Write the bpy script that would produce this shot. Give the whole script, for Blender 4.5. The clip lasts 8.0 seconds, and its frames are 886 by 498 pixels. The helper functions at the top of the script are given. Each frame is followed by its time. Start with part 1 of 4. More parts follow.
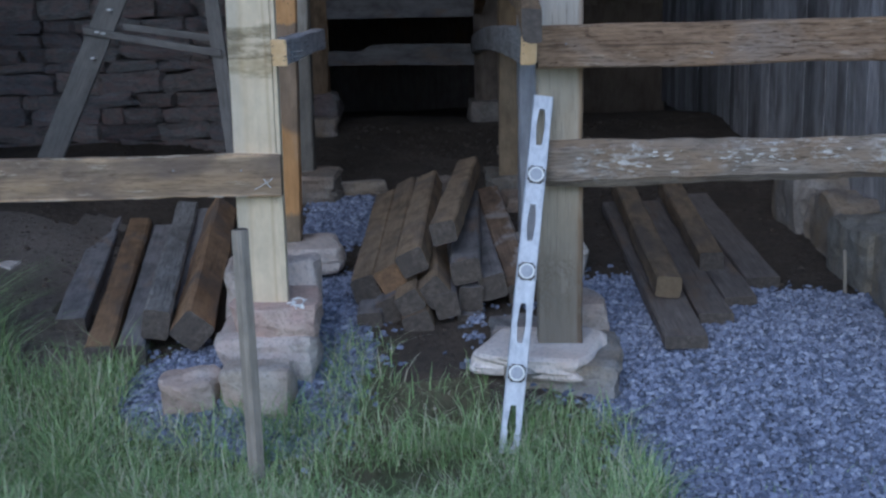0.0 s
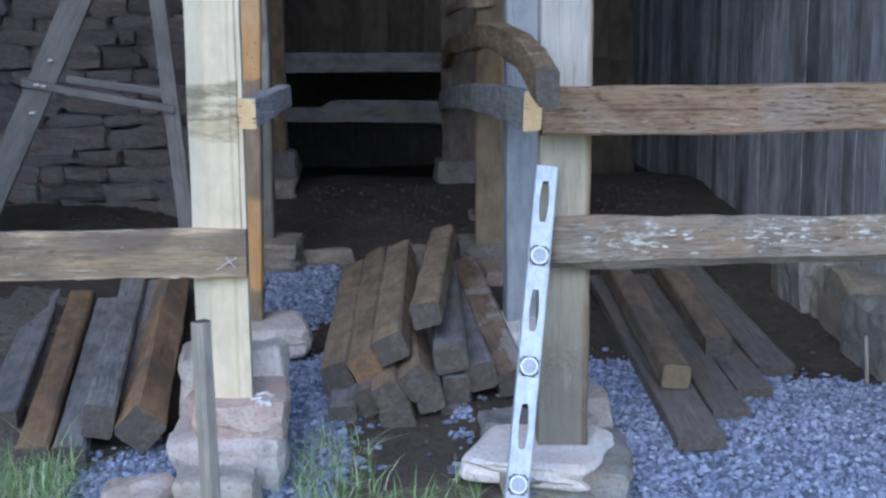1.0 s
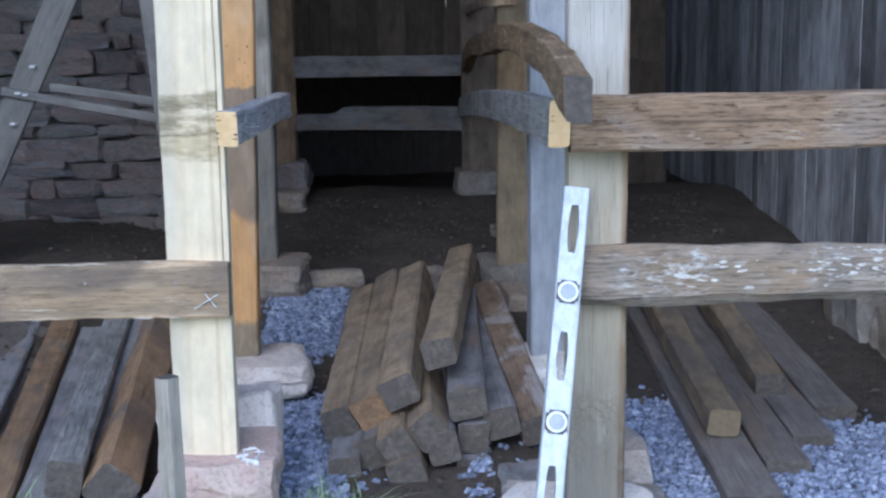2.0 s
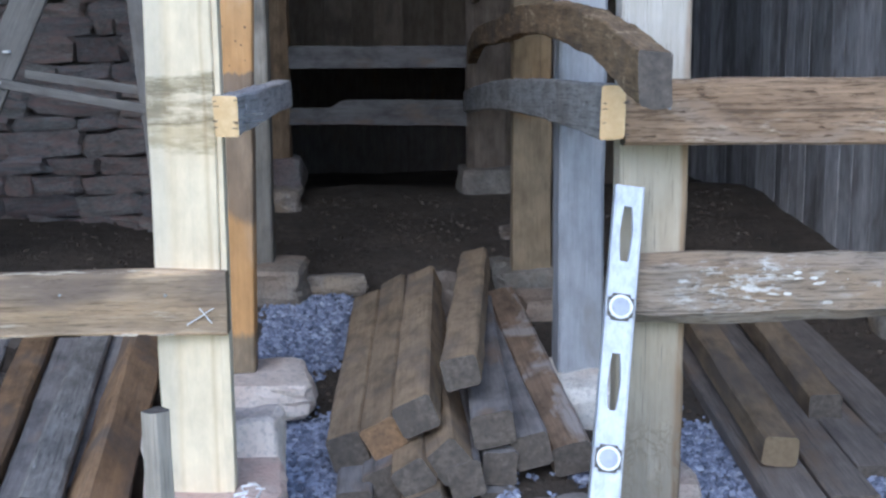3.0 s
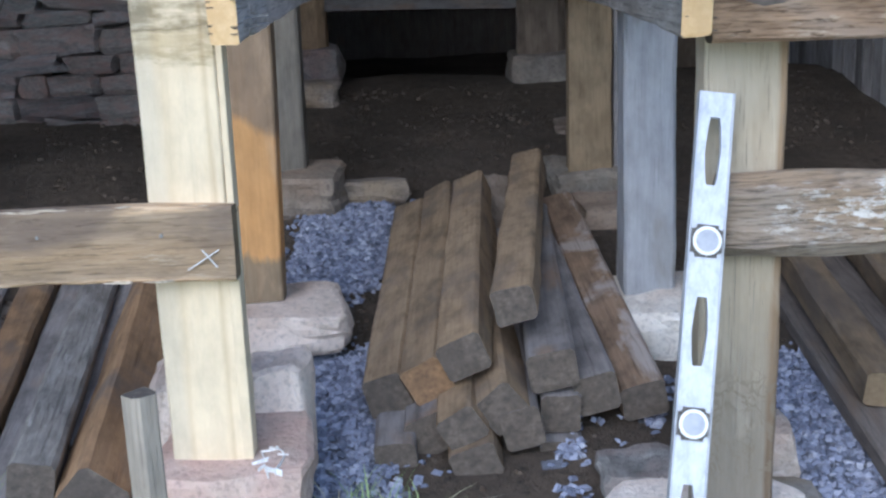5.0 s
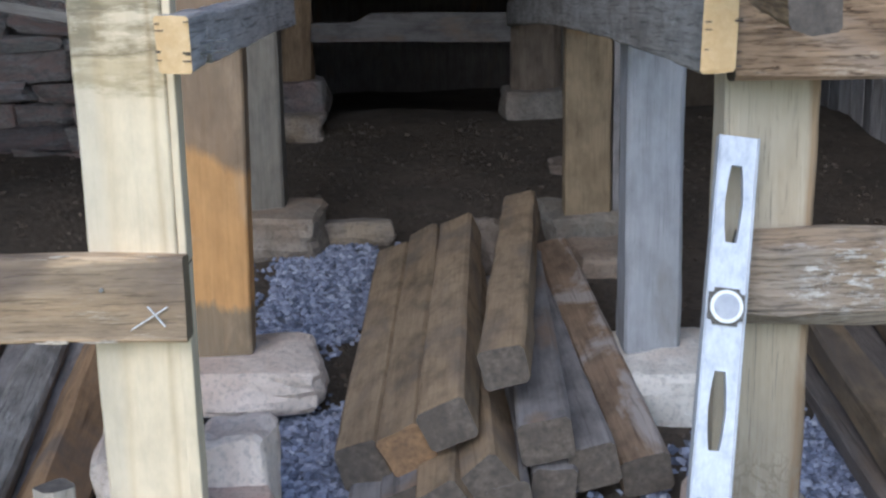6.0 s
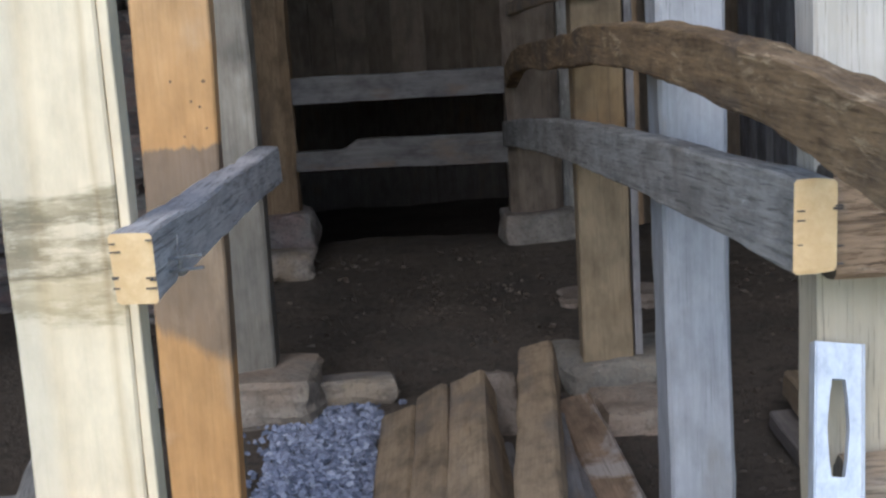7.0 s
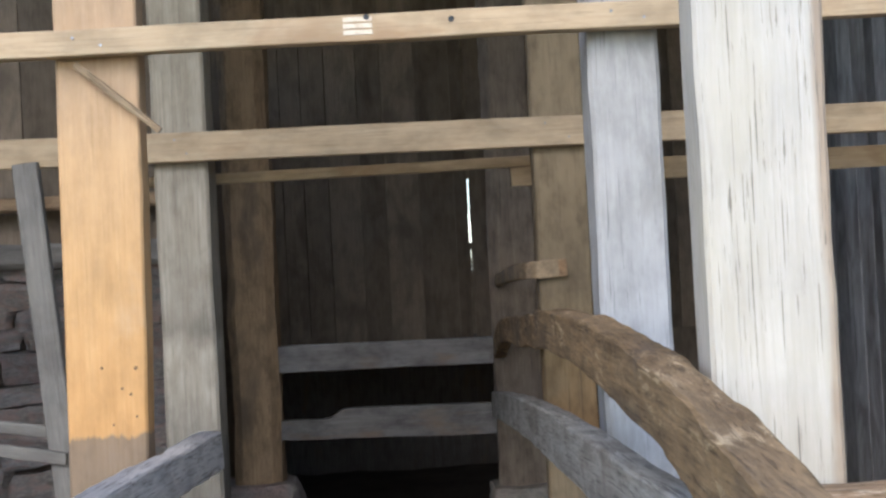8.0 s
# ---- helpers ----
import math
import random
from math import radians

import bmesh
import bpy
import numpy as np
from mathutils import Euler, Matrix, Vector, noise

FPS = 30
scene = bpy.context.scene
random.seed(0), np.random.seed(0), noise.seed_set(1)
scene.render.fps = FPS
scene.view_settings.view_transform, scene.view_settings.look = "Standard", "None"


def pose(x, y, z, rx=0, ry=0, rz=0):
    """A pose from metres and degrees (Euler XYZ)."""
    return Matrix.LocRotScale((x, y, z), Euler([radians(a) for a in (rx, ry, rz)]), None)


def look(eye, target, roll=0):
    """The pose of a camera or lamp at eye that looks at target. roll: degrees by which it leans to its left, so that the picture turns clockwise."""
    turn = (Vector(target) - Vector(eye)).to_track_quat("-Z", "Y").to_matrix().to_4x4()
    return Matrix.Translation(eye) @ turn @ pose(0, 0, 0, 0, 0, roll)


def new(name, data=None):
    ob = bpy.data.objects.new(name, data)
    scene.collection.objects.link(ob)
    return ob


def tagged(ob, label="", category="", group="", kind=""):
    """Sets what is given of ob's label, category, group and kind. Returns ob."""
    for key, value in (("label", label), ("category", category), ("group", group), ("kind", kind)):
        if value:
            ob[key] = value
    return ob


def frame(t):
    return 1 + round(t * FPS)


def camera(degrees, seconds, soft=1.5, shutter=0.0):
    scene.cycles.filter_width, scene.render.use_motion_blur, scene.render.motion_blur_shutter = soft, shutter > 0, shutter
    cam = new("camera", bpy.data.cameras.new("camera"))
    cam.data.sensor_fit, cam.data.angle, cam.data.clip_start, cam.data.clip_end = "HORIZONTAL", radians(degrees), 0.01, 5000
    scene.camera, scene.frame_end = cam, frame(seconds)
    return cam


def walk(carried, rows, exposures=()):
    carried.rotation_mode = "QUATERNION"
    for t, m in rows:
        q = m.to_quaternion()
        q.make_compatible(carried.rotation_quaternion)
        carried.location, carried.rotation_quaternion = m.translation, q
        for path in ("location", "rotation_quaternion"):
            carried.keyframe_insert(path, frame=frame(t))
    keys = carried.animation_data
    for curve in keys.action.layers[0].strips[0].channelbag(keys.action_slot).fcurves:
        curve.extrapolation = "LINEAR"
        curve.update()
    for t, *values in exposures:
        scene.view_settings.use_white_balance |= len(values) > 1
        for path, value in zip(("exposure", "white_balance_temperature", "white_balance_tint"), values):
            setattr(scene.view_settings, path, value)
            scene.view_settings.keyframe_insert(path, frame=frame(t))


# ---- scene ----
cam = camera(37.4, 8.0, soft=2.5)
PATH = [
    (0, (0.043, -4.445, 1.438), (0.046, -2.494, 0.998), -1.3),
    (0.3, (-0.031, -4.267, 1.411), (0.017, -2.297, 1.064), -0.8),
    (0.5, (-0.055, -4.143, 1.455), (0.009, -2.169, 1.141), -0.6),
    (0.6, (-0.083, -4.1, 1.444), (-0.004, -2.124, 1.144), -0.4),
    (0.8, (-0.088, -3.984, 1.442), (-0.002, -2.013, 1.112), -0.4),
    (1, (-0.092, -3.881, 1.433), (0.0, -1.917, 1.068), -0.4),
    (1.5, (-0.055, -3.603, 1.421), (0.019, -1.639, 1.052), -0.6),
    (1.8, (-0.027, -3.437, 1.416), (0.028, -1.471, 1.052), -0.8),
    (2, (-0.032, -3.342, 1.419), (0.02, -1.376, 1.057), -0.8),
    (2.2, (-0.03, -3.25, 1.403), (0.014, -1.281, 1.053), -0.8),
    (3.3, (-0.164, -2.832, 1.354), (-0.07, -0.872, 0.969), -0.5),
    (3.5, (-0.172, -2.826, 1.354), (-0.072, -0.872, 0.935), -0.6),
    (4, (-0.167, -2.677, 1.339), (-0.097, -0.741, 0.842), -1.2),
    (4.1, (-0.154, -2.629, 1.33), (-0.096, -0.697, 0.818), -1.5),
    (4.2, (-0.157, -2.57, 1.348), (-0.094, -0.647, 0.803), -1.8),
    (5.3, (-0.086, -2.366, 1.354), (-0.12, -0.441, 0.811), -1.9),
    (5.5, (-0.086, -2.324, 1.346), (-0.127, -0.394, 0.825), -1.7),
    (6, (-0.083, -2.091, 1.314), (-0.075, -0.153, 0.82), -1.1),
    (6.5, (-0.122, -1.769, 1.349), (-0.114, 0.156, 0.806), -3.9),
    (6.8, (-0.128, -1.681, 1.398), (-0.109, 0.269, 0.952), -3.7),
    (7, (-0.127, -1.657, 1.414), (-0.096, 0.311, 1.057), -3.5),
    (7.3, (-0.099, -1.617, 1.435), (-0.064, 0.369, 1.207), -2.9),
    (7.5, (-0.055, -1.596, 1.453), (-0.029, 0.398, 1.3), -2.9),
    (7.7, (-0.004, -1.572, 1.465), (0.008, 0.426, 1.383), -2.7),
    (7.9, (0.035, -1.574, 1.467), (0.049, 0.426, 1.461), -2.9),
    (8, (0.06, -1.567, 1.473), (0.07, 0.433, 1.501), -2.9),
]
walk(cam, [(t, look(eye, target, roll)) for t, eye, target, roll in PATH],
     [(0.0, -0.25, 4900, 10), (0.6, 0.42, 4850, 10), (1.0, 0.52, 4880, 10), (1.5, 0.82, 4900, 10), (2.2, 0.82, 4970, 10), (3.5, 0.91, 5190, 10), (5.5, 0.83, 5430, 10), (6.5, 0.66, 5600, 10), (7.0, 0.85, 5600, 10), (7.5, 1.25, 5800, 10), (8.0, 1.34, 5880, 10)])
# ---- light ----
world = bpy.data.worlds.new("sky")
scene.world = world
world.use_nodes = True
wn = world.node_tree.nodes
sky = wn.new("ShaderNodeTexSky")
sky.sky_type = "NISHITA"
sky.sun_disc = False
sky.sun_elevation, sky.sun_rotation = radians(38), radians(200)
wn["Background"].inputs[1].default_value = 0.19
world.node_tree.links.new(sky.outputs[0], wn["Background"].inputs[0])
sun = new("sun", bpy.data.lights.new("sun", "SUN"))
sun.data.energy, sun.data.angle, sun.data.color = 0.8, radians(40), (1.0, 0.96, 0.9)
sun.matrix_world = look((-1.5, -8, 6.5), (0, 0, 0.6))


# ---- materials ----
class Mat:
    """A small builder for node materials."""

    def __init__(self, name, rough=0.85, metal=0.0):
        self.m = bpy.data.materials.new(name)
        self.m.use_nodes = True
        self.t = self.m.node_tree
        self.b = self.t.nodes["Principled BSDF"]
        self.b.inputs["Roughness"].default_value = rough
        self.b.inputs["Metallic"].default_value = metal
        self.b.inputs["Specular IOR Level"].default_value = 0.25

    def put(self, node, key, value):
        if isinstance(value, bpy.types.NodeSocket):
            self.t.links.new(value, node.inputs[key])
        else:
            node.inputs[key].default_value = value

    def coords(self, stretch=(1, 1, 1), shift=True):
        tc = self.t.nodes.new("ShaderNodeTexCoord")
        mp = self.t.nodes.new("ShaderNodeMapping")
        mp.inputs["Scale"].default_value = stretch
        self.t.links.new(tc.outputs["Object"], mp.inputs["Vector"])
        if shift:
            oi = self.t.nodes.new("ShaderNodeObjectInfo")
            sc = self.t.nodes.new("ShaderNodeVectorMath")
            sc.operation = "SCALE"
            sc.inputs[0].default_value = (17.0, 31.0, 11.0)
            self.t.links.new(oi.outputs["Random"], sc.inputs["Scale"])
            self.t.links.new(sc.outputs[0], mp.inputs["Location"])
        return mp.outputs[0]

    def noise(self, vec, scale, detail=4.0, rough=0.6, warp=0.0):
        n = self.t.nodes.new("ShaderNodeTexNoise")
        self.put(n, "Vector", vec)
        n.inputs["Scale"].default_value = scale
        n.inputs["Detail"].default_value = detail
        n.inputs["Roughness"].default_value = rough
        n.inputs["Distortion"].default_value = warp
        return n.outputs["Fac"]

    def ramp(self, fac, stops, mode="LINEAR"):
        r = self.t.nodes.new("ShaderNodeValToRGB")
        r.color_ramp.interpolation = mode
        el = r.color_ramp.elements
        while len(el) < len(stops):
            el.new(0.5)
        for e, (p, c) in zip(el, stops):
            e.position = p
            e.color = (*c, 1) if not isinstance(c, (int, float)) else (c, c, c, 1)
        self.put(r, "Fac", fac)
        return r.outputs["Color"]

    def mix(self, fac, a, b, blend="MIX"):
        n = self.t.nodes.new("ShaderNodeMix")
        n.data_type, n.blend_type = "RGBA", blend
        for i, v in ((0, fac), (6, a), (7, b)):
            if isinstance(v, tuple):
                v = (*v, 1) if len(v) == 3 else v
            if isinstance(v, bpy.types.NodeSocket):
                self.t.links.new(v, n.inputs[i])
            else:
                n.inputs[i].default_value = v
        return n.outputs[2]

    def math(self, op, a, b=0.0):
        n = self.t.nodes.new("ShaderNodeMath")
        n.operation = op
        self.put(n, 0, a)
        self.put(n, 1, b)
        return n.outputs[0]

    def done(self, color, height=None, strength=0.4, dist=0.004):
        self.put(self.b, "Base Color", color)
        if height is not None:
            bp = self.t.nodes.new("ShaderNodeBump")
            bp.inputs["Strength"].default_value = strength
            bp.inputs["Distance"].default_value = dist
            self.put(bp, "Height", height)
            self.t.links.new(bp.outputs[0], self.b.inputs["Normal"])
        return self.m


def wood(name, light, dark, stain=None, stain_at=(0.52, 0.68), bands=None, span=2.6, jag=0.05, flakes=None, crack=0.35, rough=0.85, vary=0.25, side=None, check=0.25, flake_at=0.5, rag=(1, 1, 0.25), flake_z=0.16, flake_up=None, split=0.0, swirl=None, patchy=False, mott=0.72, fine=(190, 0.37, 0.42, 0.03), slant=None, bump=0.5, streak=0.4):
    """Sawn wood whose grain runs along the object's own z. bands: (height, tint) pairs along that axis."""
    k = Mat(name, rough)
    long = k.coords((1, 1, 0.05))
    plain = k.coords((1, 1, 0.45))
    grain = k.noise(long, 120, 6, 0.65, 0.3)
    broad = k.noise(long, 22, 4, 0.6, 0.8)
    mottle = k.noise(k.coords((1, 1, 0.5)), 16, 5, 0.65)
    col = k.mix(k.ramp(grain, [(0.3, 0.0), (0.7, 1.0)]), dark, light)
    col = k.mix(k.math("MULTIPLY", k.ramp(broad, [(0.38, 1.0), (0.6, 0.0)]), streak), col, dark)
    col = k.mix(1.0, col, k.ramp(mottle, [(0.3, mott), (0.55, 1.0), (0.75, 1.1)]), "MULTIPLY")
    if bands:
        tc = k.t.nodes.new("ShaderNodeTexCoord")
        sx = k.t.nodes.new("ShaderNodeSeparateXYZ")
        k.t.links.new(tc.outputs["Object"], sx.inputs[0])
        ragged = k.math("MULTIPLY", k.math("SUBTRACT", k.noise(k.coords(rag, False), 14, 4), 0.5), jag * 2.5)
        height = k.math("ADD", sx.outputs["Z"], ragged)
        if slant:
            lo, hi, slope = slant
            window = k.ramp(k.math("DIVIDE", height, span), [(lo / span, 0.0), ((lo + 0.04) / span, 1.0), ((hi - 0.06) / span, 1.0), (hi / span, 0.0)])
            height = k.math("ADD", height, k.math("MULTIPLY", window, k.math("MULTIPLY", sx.outputs["X"], slope)))
        z = k.math("DIVIDE", height, span)
        worn = k.ramp(k.noise(k.coords((0.6, 0.6, 2.6), False), 18, 6, 0.7, 0.1), [(0.38, 0.1), (0.54, 1.0)]) if patchy else 1.0
        col = k.mix(worn, col, k.ramp(z, [(h / span, c) for h, c in bands]), "MULTIPLY")
    if side:
        tc = k.t.nodes.new("ShaderNodeTexCoord")
        sx = k.t.nodes.new("ShaderNodeSeparateXYZ")
        k.t.links.new(tc.outputs["Object"], sx.inputs[0])
        wob = k.math("MULTIPLY", k.math("SUBTRACT", k.noise(k.coords((1, 1, 0.12), False), 9, 3), 0.5), 0.05)
        x = k.math("MULTIPLY", k.math("ADD", k.math("ADD", sx.outputs["X"], wob), 0.1), 5.0)
        col = k.mix(1.0, col, k.ramp(x, side), "MULTIPLY")
    if stain:
        blot = k.noise(plain, 5.5, 5, 0.6, 0.5)
        col = k.mix(k.ramp(blot, [(stain_at[0], 0.0), (stain_at[1], 0.85)]), col, stain)
    lines = k.noise(k.coords((1, 1, 0.025)), 60, 3, 0.5, 0.3)
    cr = k.ramp(lines, [(0.30, 1.0), (0.335, 0.0)])
    col = k.mix(k.math("MULTIPLY", cr, crack), col, (dark[0] * 0.3, dark[1] * 0.3, dark[2] * 0.3))
    if flakes:
        fl = k.noise(k.coords((1, 1, flake_z)), 58 if flake_up else 46, 8, 0.75, 0.05 if flake_up else 0.5)
        big = k.noise(plain, 7.5, 4, 0.6)
        fac = k.math("MULTIPLY", k.ramp(fl, [(flake_at, 0.0), (flake_at + (0.045 if flake_up else 0.09), 1.0)]), k.ramp(big, [(0.46 if flake_up else 0.42, 0.0), (0.58 if flake_up else 0.62, 1.0)]))
        if flake_up:
            tc = k.t.nodes.new("ShaderNodeTexCoord")
            sx = k.t.nodes.new("ShaderNodeSeparateXYZ")
            k.t.links.new(tc.outputs["Object"], sx.inputs[0])
            wob = k.math("MULTIPLY", k.math("SUBTRACT", k.noise(k.coords((1, 1, 0.4), False), 12, 4), 0.5), 0.09)
            fac = k.math("MULTIPLY", fac, k.ramp(k.math("MULTIPLY", k.math("ADD", k.math("ADD", sx.outputs["X"], wob), 0.1), 5.0), flake_up))
        col = k.mix(fac, col, flakes)
    hair = k.noise(k.coords((1, 1, fine[3])), fine[0], 4, 0.6, 0.2)
    fc = k.ramp(hair, [(fine[1], 1.0), (fine[2], 0.0)])
    col = k.mix(k.math("MULTIPLY", fc, check), col, (dark[0] * 0.35, dark[1] * 0.35, dark[2] * 0.35))
    sp = 0.0
    if split:
        deep = k.ramp(k.noise(k.coords((1, 1, 0.13)), 85, 5, 0.7, 0.35), [(0.36, 1.0), (0.43, 0.0)])
        thin = k.ramp(k.noise(k.coords((1, 1, 0.09)), 210, 4, 0.7, 0.3), [(0.38, 1.0), (0.47, 0.0)])
        sp = k.math("MULTIPLY", k.math("MAXIMUM", deep, k.math("MULTIPLY", thin, 0.6)), split)
        col = k.mix(sp, col, (dark[0] * 0.3, dark[1] * 0.28, dark[2] * 0.25))
    if swirl:
        tc = k.t.nodes.new("ShaderNodeTexCoord")
        sx = k.t.nodes.new("ShaderNodeSeparateXYZ")
        k.t.links.new(tc.outputs["Object"], sx.inputs[0])
        curl = k.ramp(k.noise(k.coords((1, 1, 0.6), False), 16, 3, 0.6, 2.5), [(0.45, 0.0), (0.49, 1.0), (0.51, 1.0), (0.55, 0.0)])
        mask = k.ramp(k.math("DIVIDE", sx.outputs["Z"], 1.0), [(swirl[0], 0.0), (swirl[0] + 0.04, 1.0), (swirl[1] - 0.05, 1.0), (swirl[1], 0.0)])
        patch = k.ramp(k.noise(k.coords((1, 1, 0.7), False), 9, 2), [(0.30, 0.0), (0.42, 1.0)])
        col = k.mix(k.math("MULTIPLY", k.math("MULTIPLY", curl, mask), k.math("MULTIPLY", patch, 0.85)), col, (dark[0] * 0.35, dark[1] * 0.33, dark[2] * 0.3))
    oi = k.t.nodes.new("ShaderNodeObjectInfo")
    tint = k.ramp(oi.outputs["Random"], [(0.0, 1.0 - vary), (1.0, 1.0 + vary * 0.3)])
    col = k.mix(1.0, col, tint, "MULTIPLY")
    grain = k.math("SUBTRACT", grain, k.math("MULTIPLY", sp, 1.0))
    h = k.math("SUBTRACT", k.math("SUBTRACT", grain, k.math("MULTIPLY", cr, 0.8)), k.math("MULTIPLY", fc, 0.5))
    return k.done(col, h, bump, 0.005)


def endgrain(name, light, dark):
    k = Mat(name, 0.9)
    v = k.coords()
    n = k.noise(v, 60, 5, 0.7)
    r = k.noise(v, 12, 3, 0.5, 2.0)
    col = k.mix(k.ramp(n, [(0.35, 0.0), (0.65, 1.0)]), dark, light)
    col = k.mix(k.math("MULTIPLY", k.ramp(r, [(0.4, 1.0), (0.6, 0.0)]), 0.5), col, dark)
    return k.done(col, n, 0.6, 0.004)


def rock(name, light, dark, warm, low=0.6):
    k = Mat(name, 0.92)
    v = k.coords()
    a = k.noise(v, 9, 6, 0.65, 0.6)
    b = k.noise(v, 70, 5, 0.7)
    c = k.noise(v, 3.5, 3)
    col = k.mix(k.ramp(a, [(0.35, 0.0), (0.65, 1.0)]), dark, light)
    col = k.mix(k.ramp(c, [(0.45, 0.0), (0.62, 0.8)]), col, warm)
    col = k.mix(k.math("MULTIPLY", k.ramp(b, [(0.35, 1.0), (0.5, 0.0)]), 0.5), col, (dark[0] * 0.5, dark[1] * 0.5, dark[2] * 0.5))
    oi = k.t.nodes.new("ShaderNodeObjectInfo")
    col = k.mix(1.0, col, k.ramp(oi.outputs["Random"], [(0, (low, low * 0.94, low * 0.93)), (0.25, (0.95, 0.95, 0.97)), (0.5, (0.9, 0.8, 0.74)), (0.75, (0.85, 0.87, 0.86)), (1, (1.1, 1.0, 0.93))]), "MULTIPLY")
    return k.done(col, k.math("ADD", k.math("MULTIPLY", a, 1.5), b), 0.7, 0.012)


def islands(name, stops, rough=0.9, scale=60):
    k = Mat(name, rough)
    g = k.t.nodes.new("ShaderNodeNewGeometry")
    n = k.noise(k.coords((1, 1, 1), False), scale, 4)
    col = k.mix(1.0, k.ramp(g.outputs["Random Per Island"], stops), k.ramp(n, [(0.3, 0.75), (0.7, 1.15)]), "MULTIPLY")
    return k.done(col, n, 0.3, 0.003)


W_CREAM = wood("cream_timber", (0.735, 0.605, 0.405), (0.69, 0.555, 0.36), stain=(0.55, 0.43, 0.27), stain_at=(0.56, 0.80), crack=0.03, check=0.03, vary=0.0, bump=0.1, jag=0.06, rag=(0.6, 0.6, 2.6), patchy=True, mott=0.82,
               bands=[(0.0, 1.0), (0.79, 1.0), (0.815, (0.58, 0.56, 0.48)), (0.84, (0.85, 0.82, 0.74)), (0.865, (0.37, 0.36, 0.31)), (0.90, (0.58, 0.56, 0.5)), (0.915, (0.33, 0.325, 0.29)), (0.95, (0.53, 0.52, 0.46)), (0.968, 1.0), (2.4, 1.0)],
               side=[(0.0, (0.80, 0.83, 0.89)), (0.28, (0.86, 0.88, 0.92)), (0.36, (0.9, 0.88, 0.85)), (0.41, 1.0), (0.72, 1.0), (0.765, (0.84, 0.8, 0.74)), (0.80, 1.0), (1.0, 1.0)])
# bands: darker and greyer toward the foot, slightly bluer near the top
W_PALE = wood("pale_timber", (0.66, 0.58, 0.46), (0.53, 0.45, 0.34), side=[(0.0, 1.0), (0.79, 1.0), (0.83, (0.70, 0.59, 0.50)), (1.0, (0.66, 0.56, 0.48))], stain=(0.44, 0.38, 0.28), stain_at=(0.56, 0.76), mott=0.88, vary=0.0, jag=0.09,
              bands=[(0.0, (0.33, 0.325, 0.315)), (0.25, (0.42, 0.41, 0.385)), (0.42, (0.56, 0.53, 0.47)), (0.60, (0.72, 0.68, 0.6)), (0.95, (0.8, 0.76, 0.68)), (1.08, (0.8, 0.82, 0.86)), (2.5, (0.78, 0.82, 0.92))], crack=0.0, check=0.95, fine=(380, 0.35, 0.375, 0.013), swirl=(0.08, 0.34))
W_BLUE = wood("bluegrey_timber", (0.37, 0.36, 0.35), (0.29, 0.283, 0.277), stain=(0.22, 0.20, 0.175), stain_at=(0.55, 0.72), bump=0.25, vary=0.0, crack=0.5, mott=0.75, fine=(300, 0.34, 0.37, 0.015),
              bands=[(0.0, (1.0, 1.02, 1.06)), (0.9, (1.05, 1.06, 1.08)), (1.1, (1.15, 1.15, 1.15)), (1.35, (1.2, 1.16, 1.1)), (2.4, (1.2, 1.13, 1.03))], check=0.4)
W_ORANGE = wood("orange_timber", (0.60, 0.335, 0.135), (0.52, 0.275, 0.10), stain=(0.56, 0.40, 0.25), stain_at=(0.54, 0.78), bump=0.22, vary=0.0, jag=0.05, crack=0.12, check=0.1, mott=0.8, slant=(0.36, 0.66, 0.75),
                bands=[(0.0, (0.42, 0.58, 0.95)), (0.125, (0.45, 0.60, 0.95)), (0.14, 1.0), (0.50, 1.0), (0.53, (0.48, 0.60, 0.95)), (0.74, (0.42, 0.56, 0.95)), (0.925, (0.46, 0.58, 0.95)), (0.935, 1.0), (1.2, (1.02, 1.1, 1.25)), (1.5, (1.0, 1.16, 1.55)), (1.66, (0.82, 1.02, 1.6)), (2.4, (0.82, 1.05, 1.7))])
W_TAN = wood("tan_timber", (0.285, 0.212, 0.128), (0.235, 0.172, 0.102), stain=(0.20, 0.145, 0.085), stain_at=(0.58, 0.74), vary=0.0, bump=0.25, mott=0.6,
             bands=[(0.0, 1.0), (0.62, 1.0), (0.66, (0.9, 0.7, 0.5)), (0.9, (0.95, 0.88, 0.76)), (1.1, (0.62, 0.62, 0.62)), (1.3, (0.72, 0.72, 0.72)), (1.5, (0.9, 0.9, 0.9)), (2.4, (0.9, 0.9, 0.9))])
W_GREY = wood("grey_timber", (0.50, 0.44, 0.355), (0.33, 0.28, 0.215), stain=(0.24, 0.20, 0.15), stain_at=(0.58, 0.74), bump=0.25, vary=0.0, crack=0.25, check=0.2,
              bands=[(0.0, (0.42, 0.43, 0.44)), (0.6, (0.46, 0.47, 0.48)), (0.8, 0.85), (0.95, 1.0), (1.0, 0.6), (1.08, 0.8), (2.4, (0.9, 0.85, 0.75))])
W_BROWN = wood("brown_timber", (0.52, 0.35, 0.20), (0.36, 0.235, 0.135), stain=(0.17, 0.12, 0.08), mott=0.55)
W_DUSK = wood("dusky_timber", (0.24, 0.185, 0.135), (0.16, 0.122, 0.09), stain=(0.12, 0.09, 0.07), mott=0.55, vary=0.1)
